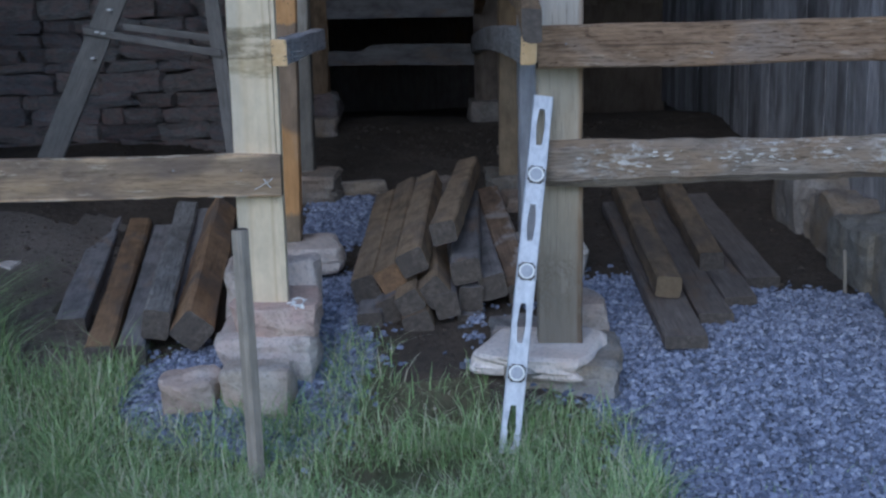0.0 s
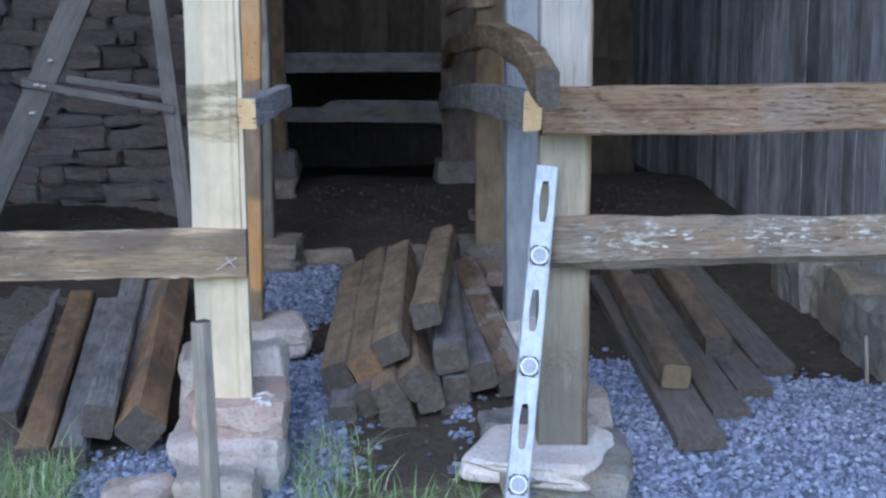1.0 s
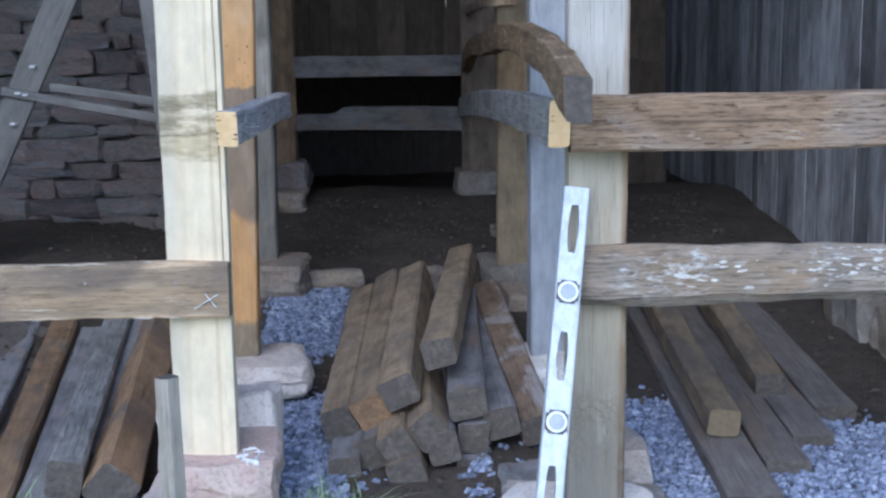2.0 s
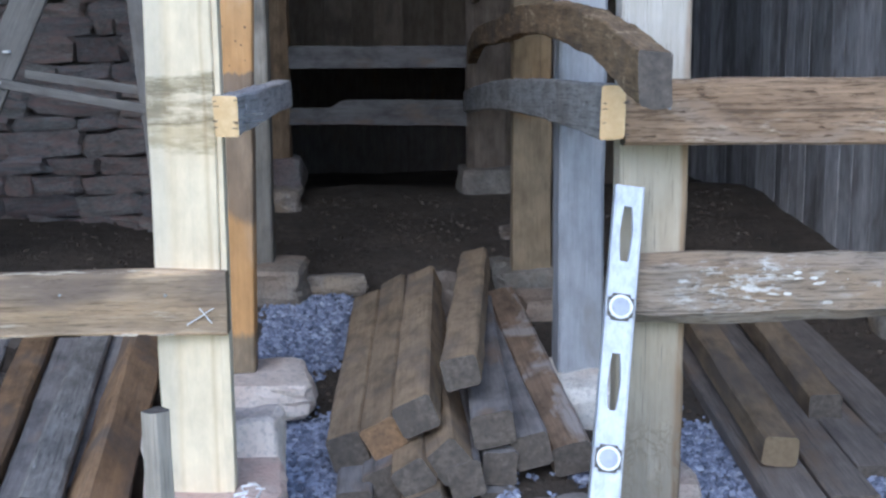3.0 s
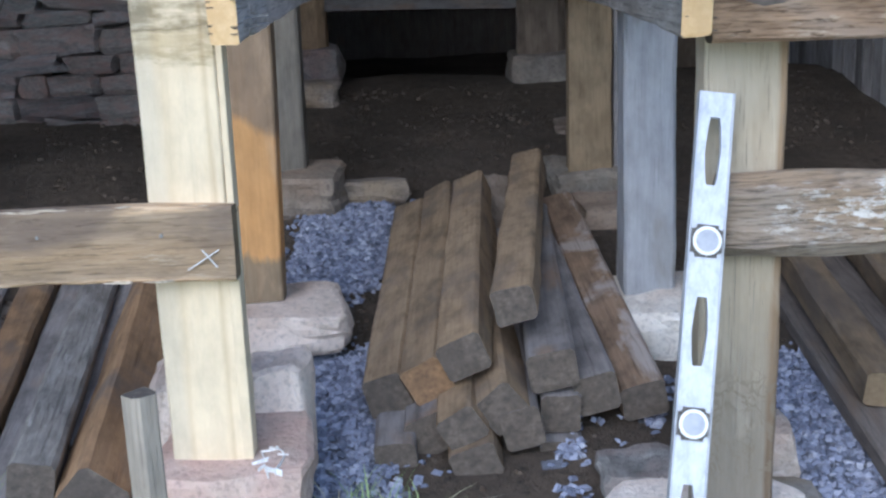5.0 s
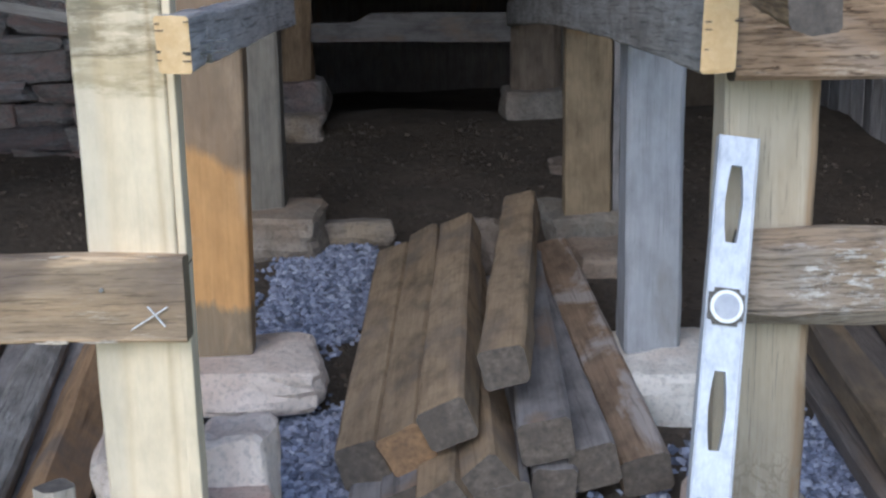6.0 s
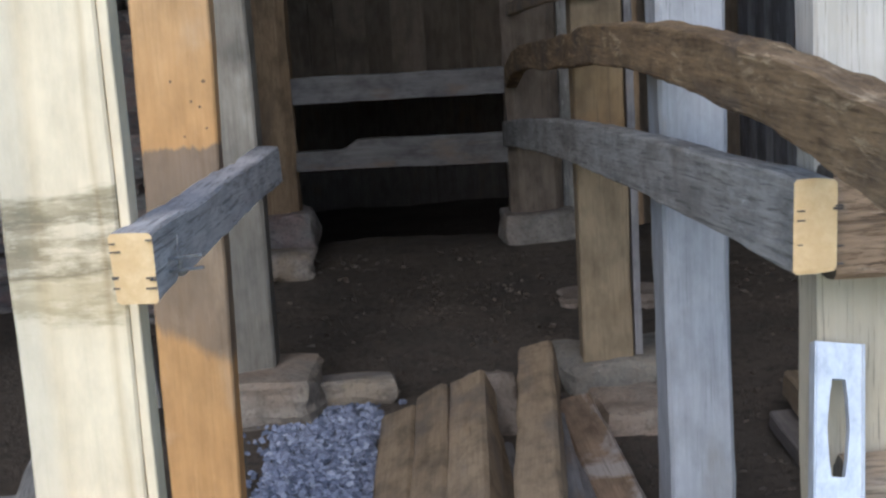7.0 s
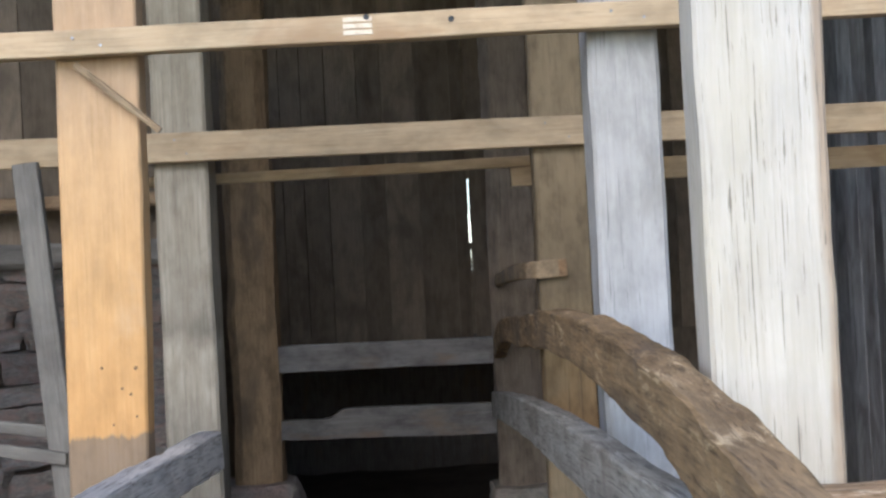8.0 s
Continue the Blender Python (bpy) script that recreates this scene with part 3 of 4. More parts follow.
upright("rear_post", -0.90, -0.685, 4.35, 0.53, 3.8, 0.2, W_BROWN, "dark brown hewn post at the rear", wear=0.006, corner=0.2)
upright("rear_post", 0.298, 0.54, 4.35, 0.47, 3.8, 0.2, W_DUSK, "dark grey-brown hewn post at the rear", wear=0.006, corner=0.2)

SEED[0] += 1
part("edge_strip", rod_bm(3.03, 0.0135, 0.054, SEED[0], 0.0012, 0.12), [W_CREAM, E_OLD], cream_post, "thin cream strip along the post's edge", Matrix.Translation((-0.505 + 0.58575, 0.002, 0.51)))
part("edge_strip", rod_bm(0.507, 0.022, 0.058, SEED[0] + 1, 0.0008, 0.08), [W_CREAM, E_OLD], cream_post, "cream wood filling the post's lower edge", Matrix.Translation((-0.5095 + 0.58575, -0.0015, 0.002)))
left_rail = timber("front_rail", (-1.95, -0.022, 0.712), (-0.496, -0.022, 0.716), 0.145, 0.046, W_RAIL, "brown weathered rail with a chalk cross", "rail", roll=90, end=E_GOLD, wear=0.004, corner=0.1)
upper_rail = timber("front_rail", (0.374, -0.066, 1.128), (1.955, -0.066, 1.132), 0.14, 0.066, W_RAIL_RED, "reddish brown rough-sawn rail nailed to the post", "rail", roll=90, wear=0.004, corner=0.1)
lower_rail = timber("front_rail", (0.40, -0.036, 0.732), (1.955, -0.036, 0.732), 0.152, 0.07, W_LOG, "grey round-edged rail with flaking white bark", "rail", roll=90, wear=0.007, corner=0.4)
side_rail = timber("side_rail", (-0.474, -0.11, 1.134), (-0.474, 1.42, 1.085), 0.052, 0.085, W_SIDE, "grey weathered side rail, notched, with a fresh-cut end", "rail", end=E_FRESH, wear=0.003, corner=0.08, segs=130, notch=(0.155, 0.062, 0.028))
right_rail = timber("side_rail", (0.345, -0.115, 1.134), (0.30, 4.36, 0.842), 0.052, 0.113, W_DARKGREY, "grey weathered side rail with a fresh-cut end", "rail", end=E_FRESH, wear=0.003, corner=0.08, bend=lambda t: (0, 0.037 * math.sin(math.pi * t)))

# the arched beam lying over the side rail
def sweep_bm(points, w, h, seed, wear=0.006, n=60):
    """A timber swept through points, in its own coordinates: z runs along it in the texture sense, so it is built upright and bent by hand."""
    pts = [Vector(p) for p in points]
    bm = bmesh.new()
    rings = []
    for i in range(n + 1):
        u = i / n * (len(pts) - 1)
        a = min(int(u), len(pts) - 2)
        t = u - a
        p0, p1, p2, p3 = pts[max(a - 1, 0)], pts[a], pts[a + 1], pts[min(a + 2, len(pts) - 1)]
        c = 0.5 * (2 * p1 + (p2 - p0) * t + (2 * p0 - 5 * p1 + 4 * p2 - p3) * t * t + (3 * p1 - p0 - 3 * p2 + p3) * t ** 3)
        ring = []
        for x, y in ((-.5, -.45), (-.43, -.5), (0, -.5), (.43, -.5), (.5, -.45), (.5, 0), (.5, .46), (.44, .5), (0, .5), (-.44, .5), (-.5, .46), (-.5, 0)):
            d = noise.noise_vector(Vector((x * 2 + seed, y * 2, c.z * 4)))
            e = noise.noise_vector(Vector((x * 4 + seed, y * 4, c.z * 18)))
            ring.append(bm.verts.new((c.x + x * w + d.x * wear + e.x * wear * 0.7, c.y + y * h + d.y * wear * 2 + e.y * wear, c.z)))
        rings.append(ring)
    for a, b in zip(rings, rings[1:]):
        for j in range(12):
            bm.faces.new((a[j], a[(j + 1) % 12], b[(j + 1) % 12], b[j]))
    bm.faces.new(list(reversed(rings[0]))).material_index = 1
    bm.faces.new(rings[-1]).material_index = 1
    return bm


# own z = world y, own y = world z, own x = -world x
LYING = Matrix(((-1, 0, 0, 0), (0, 0, 1, 0), (0, 1, 0, 0), (0, 0, 0, 1)))
thing("arched_beam", sweep_bm([(-.312, 1.236, -.72), (-.326, 1.262, -.4), (-.334, 1.293, -.05), (-.334, 1.312, .35), (-.333, 1.321, .9), (-.33, 1.308, 1.6), (-.335, 1.27, 2.3), (-.33, 1.20, 3.8), (-.325, 1.10, 4.34)], 0.056, 0.094, 3, 0.0035, 90),
      [W_CURVE, E_OLD], LYING, "brown curved rough-hewn beam jutting out over the side rail", "beam")
thing("short_rail", sweep_bm([(-.43, 1.455, 2.325), (-.335, 1.45, 2.42), (-.33, 1.435, 3.2), (-.33, 1.40, 4.34)], 0.03, 0.05, 8, 0.002), [W_OLD, E_RUST], LYING, "short brown rail nailed between two posts", "rail")

upright("narrow_post", 0.529, 0.553, 2.37, 0.29, 3.8, 0.08, W_OLD_GREY, "narrow dark plank beside a tan post")
upright("rear_plank", 0.55, 0.69, 4.42, 0.36, 3.8, 0.03, W_DARKGREY, "grey weathered plank beside the rear post")
upright("rear_plank", 0.72, 0.93, 4.46, 0.36, 3.8, 0.03, W_BROWN, "dark brown plank beside the rear post")

# cross strips and rear boards
strip_one = timber("cross_strip", (-1.9, 1.045, 1.952), (1.95, 1.045, 1.962), 0.053, 0.04, W_PINE, "light pine strip nailed across the posts", "strip", roll=90, wear=0.001, corner=0.06)
strip_two = timber("cross_strip", (-1.9, 2.328, 1.876), (1.95, 2.328, 1.852), 0.087, 0.038, W_PINE, "light pine strip nailed across the posts", "strip", roll=90, wear=0.001, corner=0.06)
timber("cross_strip", (-0.85, 2.53, 1.782), (0.40, 2.53, 1.792), 0.032, 0.036, W_PINE, "thin pine strip behind the posts", "strip", roll=90, wear=0.001, corner=0.06)
timber("cross_strip", (0.305, 2.56, 1.752), (1.95, 2.56, 1.757), 0.068, 0.03, W_PINE, "light pine strip behind the posts", "strip", roll=90, wear=0.001, corner=0.06)
timber("thin_stick", (-0.645, 1.05, 1.915), (-0.48, 1.05, 1.775), 0.013, 0.014, W_RAIL, "thin brown stick across a post", "stick", wear=0.001, segs=6)
timber("rear_board", (-0.75, 4.42, 1.091), (0.40, 4.42, 1.086), 0.122, 0.04, W_OLD_GREY, "grey weathered board across the rear posts", "board", roll=90, wear=0.003, corner=0.08)
bm = bmesh.new()
outline = [(-0.75, 0.722), (-0.3, 0.719), (0.1, 0.709), (0.4, 0.705), (0.4, 0.843), (0, 0.851), (-0.36, 0.855), (-0.4, 0.852), (-0.455, 0.815), (-0.5, 0.809), (-0.62, 0.813), (-0.75, 0.809)]
lower = [bm.verts.new((x, 4.40, z)) for x, z in outline]
upper = [bm.verts.new((x, 4.44, z)) for x, z in outline]
bm.faces.new(lower)
bm.faces.new(list(reversed(upper)))
for i in range(len(outline)):
    j = (i + 1) % len(outline)
    bm.faces.new((lower[j], lower[i], upper[i], upper[j]))
TURN = Matrix(((0, 0, 1, 0), (0, 1, 0, 0), (-1, 0, 0, 0), (0, 0, 0, 1)))
bmesh.ops.transform(bm, matrix=TURN.inverted(), verts=bm.verts)
thing("rear_board", bm, W_OLD_GREY, TURN, "grey weathered board with a notch in its edge", "board")
timber("wall_beam", (-2.2, 3.3, 1.60), (-0.95, 3.3, 1.585), 0.09, 0.09, W_LADDER, "pale grey beam along the stone wall", "beam", roll=0)
timber("wall_beam", (-2.2, 3.36, 1.79), (-0.95, 3.36, 1.785), 0.05, 0.05, W_BROWN, "thin brown beam along the stone wall", "beam", roll=0)

# ---- footing stones ----
PAD = "rough footing stone under a timber post"
stone(-0.735, -0.405, -0.13, 0.24, -0.03, 0.165, R_PINK, "big pinkish block of stone under the post", name="footing_stone", rough=0.12)
chalked = stone(-0.70, -0.395, -0.09, 0.27, 0.13, 0.262, R_PINK, "pinkish slab with white chalk marks under the post", name="footing_stone", rough=0.11, turn=4)
stone(-0.56, -0.415, 0.24, 0.42, 0.09, 0.345, R_CHALKY, "pale block of stone behind the post", name="footing_stone", rough=0.11)
stone(-0.76, -0.62, 0.22, 0.40, 0.10, 0.34, R_SAND, "pale block of stone behind the post", name="footing_stone", rough=0.12)
stone(-0.90, -0.71, -0.34, -0.2, -0.06, 0.095, R_SAND, "small loose pinkish stone on the gravel", name="loose_stone", tilt=12)
stone(-0.70, -0.465, -0.34, -0.17, -0.06, 0.115, R_SAND, "small loose pinkish stone on the gravel", name="loose_stone", rough=0.1)
stone(-0.79, -0.385, 0.94, 1.27, 0.115, 0.236, R_WHITE, PAD, name="footing_stone", rough=0.12)
stone(-0.86, -0.48, 2.2, 2.56, 0.17, 0.335, R_DUST, PAD, name="footing_stone", rough=0.12)
stone(-0.50, -0.25, 2.36, 2.6, 0.17, 0.262, R_BANK, "pale flat stone beside the footing", name="loose_stone", tilt=-8)
stone(-0.98, -0.62, 4.28, 4.62, 0.33, 0.535, R_WALL, PAD, name="footing_stone")
stone(-0.88, -0.60, 3.85, 4.1, 0.3, 0.43, R_BANK, "pale flat stone on the dirt floor", name="loose_stone")
stone(0.27, 0.68, -0.17, 0.34, -0.12, 0.062, R_BANK, "broad brown footing stone under the pale post", name="footing_stone", rough=0.15, turn=-10)
stone(0.20, 0.60, -0.16, 0.24, 0.0, 0.085, R_CHALKY, "white broken stone slab under the pale post", name="footing_stone", rough=0.13, turn=-22, tilt=2)
stone(0.42, 0.66, 0.25, 0.5, -0.02, 0.15, R_SAND, "pinkish stone behind the pale post", name="loose_stone")
stone(0.36, 0.66, 0.93, 1.30, 0.02, 0.225, R_CHALKY, PAD, name="footing_stone", rough=0.11)
stone(0.30, 0.74, 2.30, 2.7, 0.10, 0.292, R_DUST, PAD, name="footing_stone")
stone(0.36, 0.62, 1.98, 2.28, 0.05, 0.235, R_DUST, "dusty grey stone below the tan post", name="loose_stone")
stone(0.40, 0.78, 3.2, 3.45, 0.2, 0.31, R_DUST, "pale flat stone on the dirt floor", name="loose_stone")
stone(0.25, 0.60, 4.27, 4.62, 0.28, 0.475, R_DUST, PAD, name="footing_stone", rough=0.1)
stone(0.22, 0.40, 0.18, 0.36, -0.02, 0.10, R_WALL, "small grey stone beside the stacked beams", name="loose_stone")
stone(-0.03, 0.13, 2.06, 2.22, 0.16, 0.325, R_DUST, "grey stone behind the stacked beams", name="loose_stone")
stone(-1.92, -1.74, 0.9, 1.1, 0.1, 0.2, R_WHITE, "small pale stone on the dirt bank", name="loose_stone")
for x0, x1, y0, y1, z0, z1 in ((1.68, 2.02, 1.5, 1.95, 0.02, 0.40), (1.72, 2.02, 1.05, 1.5, 0.0, 0.36), (1.70, 2.02, 0.62, 1.05, -0.04, 0.32), (1.74, 2.02, 0.2, 0.62, -0.06, 0.34), (1.72, 2.02, -0.28, 0.2, -0.1, 0.30)):
    stone(x0, x1, y0, y1, z0, z1, R_BANK, "pale foundation stone under the board wall", name="foundation_stone", rough=0.15)

# ---- stacked beams ----
STACK = "beams stacked in the doorway"
B_OLD, B_GREY = "old square brown beam lying in a stack", "old grey-brown beam lying in a stack"
for p, q, w, h, roll, mat, end, label in (
        ((-0.155, 0.46, 0.09), (-0.15, 1.9, 0.13), .10, .10, -24, W_OLD_GREY, E_OLD, B_GREY),
        ((-0.235, 0.40, 0.045), (-0.24, 1.8, 0.12), .095, .11, -4, W_OLD_GREY, E_OLD, B_GREY),
        ((-0.050, 0.355, 0.060), (-0.05, 1.85, 0.13), .11, .085, -20, W_OLD, E_OLD, B_OLD),
        ((0.155, 0.45, 0.025), (0.16, 1.8, 0.11), .105, .09, 0, W_OLD_GREY, E_OLD, B_GREY),
        ((0.155, 0.48, 0.125), (0.16, 1.8, 0.20), .095, .095, 2, W_OLD_GREY, E_OLD, B_GREY),
        ((0.06, 0.42, 0.115), (0.05, 1.8, 0.18), .095, .10, -14, W_OLD_GREY, E_OLD, B_GREY),
        ((-0.078, 0.38, 0.140), (-0.06, 1.85, 0.20), .095, .09, -32, W_OLD, E_OLD, B_OLD),
        ((0.015, 0.42, 0.170), (-0.01, 1.85, 0.25), .105, .10, -40, W_OLD, E_OLD, B_OLD),
        ((-0.258, 0.57, 0.150), (-0.212, 2.0, 0.235), .11, .105, -18, W_OLD, E_OLD, B_OLD),
        ((-0.158, 0.53, 0.200), (-0.108, 2.0, 0.295), .105, .10, -28, W_OLD, E_RUST, "old brown beam with a rust-orange end in a stack"),
        ((-0.070, 0.49, 0.272), (-0.008, 2.02, 0.325), .112, .095, -24, W_OLD, E_OLD, B_OLD),
        ((0.138, 0.48, 0.235), (0.175, 1.75, 0.275), .116, .095, -10, W_OLD_GREY, E_OLD, B_GREY),
        ((0.242, 0.50, 0.165), (0.195, 1.85, 0.20), .105, .095, -14, W_OLD_GREY, E_OLD, B_GREY),
        ((0.362, 0.53, 0.130), (0.285, 1.97, 0.255), .112, .09, -12, W_SPOT, E_OLD, "spotted brown beam leaning beside the stack"),
        ((0.054, 0.555, 0.375), (0.195, 2.10, 0.388), .102, .088, -12, W_OLD, E_OLD, "round-edged brown beam on top of a stack")):
    timber("old_beam", p, q, w, h, mat, label, "beam", roll, end, STACK, wear=0.0028, corner=0.1)
PILE = "beams lying on the dirt beside the doorway"
for p, q, w, h, roll, mat, label in (
        ((-1.385, 0.39, 0.075), (-1.56, 1.85, 0.20), .115, .07, 0, W_OLD_GREY, "old dark grey beam on the dirt"),
        ((-1.185, 0.03, 0.055), (-1.40, 1.75, 0.18), .10, .10, 0, W_AMBER, "old brown beam on the dirt"),
        ((-1.08, 0.07, 0.045), (-1.29, 1.75, 0.15), .10, .09, 0, W_OLD_GREY, "old dark grey beam on the dirt"),
        ((-1.0, 0.14, 0.145), (-1.185, 1.8, 0.24), .10, .11, 10, W_DARKGREY, "old pale grey beam on the dirt"),
        ((-0.935, 0.35, 0.10), (-1.10, 1.8, 0.21), .09, .10, 0, W_OLD_GREY, "old dark grey beam on the dirt"),
        ((-0.862, 0.10, 0.13), (-1.02, 1.8, 0.235), .125, .12, 40, W_AMBER, "old orange-brown beam on the dirt")):
    timber("old_beam", p, q, w, h, mat, label, "beam", roll, E_OLD, PILE, wear=0.003, corner=0.1)
PILE = "beams and planks lying on the gravel"
for p, q, w, h, roll, mat, label in (
        ((0.928, 0.50, 0.150), (0.96, 2.05, 0.27), .10, .085, 4, W_OLD, "old golden-brown beam lying on planks"),
        ((1.17, 0.85, 0.162), (1.195, 2.05, 0.27), .098, .085, 0, W_OLD, "old brown beam lying on planks"),
        ((0.925, 0.10, 0.045), (0.93, 2.0, 0.185), .155, .05, 0, W_PLANK, "wide dark grey plank on the gravel"),
        ((1.082, 0.33, 0.062), (1.075, 2.0, 0.185), .13, .05, 0, W_PLANK, "wide dark grey plank on the gravel"),
        ((1.218, 0.52, 0.076), (1.20, 2.05, 0.19), .125, .05, 0, W_PLANK, "wide dark grey plank on the gravel"),
        ((1.36, 0.75, 0.092), (1.33, 2.1, 0.195), .14, .05, 0, W_PLANK, "wide dark grey plank on the dirt")):
    timber("plank" if h < .06 else "old_beam", p, q, w, h, mat, label, "plank" if h < .06 else "beam", roll, E_GOLD if "golden" in label else E_OLD, PILE, wear=0.003, corner=0.1)

# ---- spirit level ----
TOP, DOWN = Vector((0.400, -0.028, 0.962)), Vector((-0.128, -0.36, -0.924)).normalized()
LONG = 1.22
zl = -DOWN
yl = (Vector((0, 1, 0)) - zl * zl.y).normalized()
xl = yl.cross(zl)
lm = Matrix((xl, yl, zl)).transposed().to_4x4()
lm.translation = TOP + DOWN * LONG
level = tagged(new("spirit_level"), "long aluminium spirit level leaning against the pale post", "spirit level")
level.matrix_world = lm
HW, TH = 0.030, 0.011
bm = bmesh.new()


def plate(outer, inner):
    """Front, back and inner walls between two loops of equal length."""
    n = len(outer)
    of, ob_, nf, nb = ([bm.verts.new((x, y, z)) for x, z in loop] for loop, y in ((outer, -TH * .55), (outer, TH * .55), (inner, -TH * .55), (inner, TH * .55)))
    for i in range(n):
        j = (i + 1) % n
        bm.faces.new((of[i], of[j], nf[j], nf[i]))
        bm.faces.new((ob_[j], ob_[i], nb[i], nb[j]))
        bm.faces.new((nf[i], nf[j], nb[j], nb[i]))


slots = [(0.046, 0.178), (0.383, 0.513), (0.723, 0.846), (1.049, 1.173)]
last = 0.0
for a, b in slots:
    lo, hi = a - 0.015, b + 0.015
    g = box_bm(-HW, HW, -TH * .55, TH * .55, last, lo)
    tmp = mesh_of(g, "piece")
    bm.from_mesh(tmp)
    bpy.data.meshes.remove(tmp)
    mid = (a + b) / 2
    inner = [(-.0085, a), (.0085, a), (.0115, a + .02), (.0145, mid), (.0115, b - .02), (.0085, b), (-.0085, b), (-.0115, b - .02), (-.0145, mid), (-.0115, a + .02)]
    outer = [(-HW, lo), (HW, lo), (HW, a + .02), (HW, mid), (HW, b - .02), (HW, hi), (-HW, hi), (-HW, b - .02), (-HW, mid), (-HW, a + .02)]
    plate(outer, inner)
    last = hi
g = box_bm(-HW, HW, -TH * .55, TH * .55, last, LONG)
tmp = mesh_of(g, "piece")
bm.from_mesh(tmp)
bpy.data.meshes.remove(tmp)
bmesh.ops.remove_doubles(bm, verts=bm.verts[:], dist=0.0002)
part("body", bm, ALU, level, m=Matrix())
for s in (-1, 1):
    bm = box_bm(min(s * HW, s * (HW + .003)), max(s * HW, s * (HW + .003)), -TH, TH, 0, LONG)
    bmesh.ops.bevel(bm, geom=bm.edges[:], offset=0.001, segments=1, affect="EDGES")
    part("edge_flange", bm, ALU, level)


def disc(r, y0, y1, seg=28, hole=0.0):
    b = bmesh.new()
    lo = [b.verts.new((r * math.cos(i * math.tau / seg), y0, r * math.sin(i * math.tau / seg))) for i in range(seg)]
    hi = [b.verts.new((r * math.cos(i * math.tau / seg), y1, r * math.sin(i * math.tau / seg))) for i in range(seg)]
    for i in range(seg):
        b.faces.new((lo[i], lo[(i + 1) % seg], hi[(i + 1) % seg], hi[i]))
    b.faces.new(list(reversed(lo)))
    b.faces.new(hi)
    bmesh.ops.recalc_face_normals(b, faces=b.faces[:])
    return b


def rounded(hx, hy, hz):
    """A housing block with rounded corners in the face plane."""
    b = box_bm(-hx, hx, -hy, hy, -hz, hz)
    bmesh.ops.bevel(b, geom=[e for e in b.edges if abs(e.verts[0].co.y - e.verts[1].co.y) > hy], offset=0.008, segments=3, affect="EDGES")
    return b


for z in (0.283, 0.620, 0.947):
    holder = part("vial_holder", rounded(.0275, .0125, .029), HOUSING, level, "dark plastic vial housing", Matrix.Translation((0, 0, z)))
    bmh = disc(.0262, -.0150, .0150)
    part("vial_ring", bmh, RING, holder, "off-white vial ring")
    part("vial", disc(.0202, -.0165, .0165), VIAL, holder, "pale blue vial window")

# ---- stake, stepladder, stick ----
stake = timber("stake", (-0.540, -0.65, -0.25), (-0.558, -0.61, 0.648), 0.05, 0.045, W_STAKE, "grey round-topped wooden stake driven into the grass", "stake", wear=0.001, corner=0.42)
timber("dry_stick", (1.66, 0.62, -0.02), (1.665, 0.68, 0.24), 0.012, 0.012, W_STAKE, "thin dry stick standing in the gravel", "stick", wear=0.001, segs=5)
ladder = tagged(new("stepladder"), "grey wooden stepladder standing open before the stone wall", "stepladder")
for p, q, w, h in (((-2.06, 2.3, 0.27), (-1.30, 2.3, 1.83), 0.125, 0.035), ((-1.005, 2.3, 0.25), (-1.14, 2.3, 1.84), 0.075, 0.035)):
    SEED[0] += 1
    part("ladder_leg", rod_bm((Vector(q) - Vector(p)).length, w, h, SEED[0], 0.001, 0.1), [W_LADDER, E_OLD], ladder, m=along(p, q, 90 if w > 0.1 else 0))
for p, q in (((-1.74, 2.272, 1.10), (-1.05, 2.272, 0.968)), ((-1.55, 2.328, 1.113), (-1.08, 2.328, 1.04))):
    SEED[0] += 1
    part("ladder_brace", rod_bm((Vector(q) - Vector(p)).length, 0.02, 0.036, SEED[0], 0.001, 0.1), [W_LADDER, E_OLD], ladder, m=along(p, q))
for x, z in ((-1.67, 1.09), (-1.64, 1.083), (-1.70, 0.96), (-1.60, 1.20)):
    part("paint_fleck", box_bm(x - .011, x + .011, 2.250, 2.284, z - .004, z + .005), CHALK, ladder, "white paint fleck")


# ---- marks and nails ----
def mark(parent, p, q, w=0.0014, y0=-0.002):
    """A chalk stroke on a face turned to -y."""
    d = (Vector(q) - Vector(p))
    ang = math.degrees(math.atan2(d.z, d.x))
    ob = part("chalk_mark", box_bm(0, d.length, y0, 0.002, -w / 2, w / 2), CHALK, parent, "white chalk stroke")
    ob.matrix_parent_inverse = parent.matrix_world.inverted()
    ob.matrix_basis = pose(*p, 0, -ang, 0)


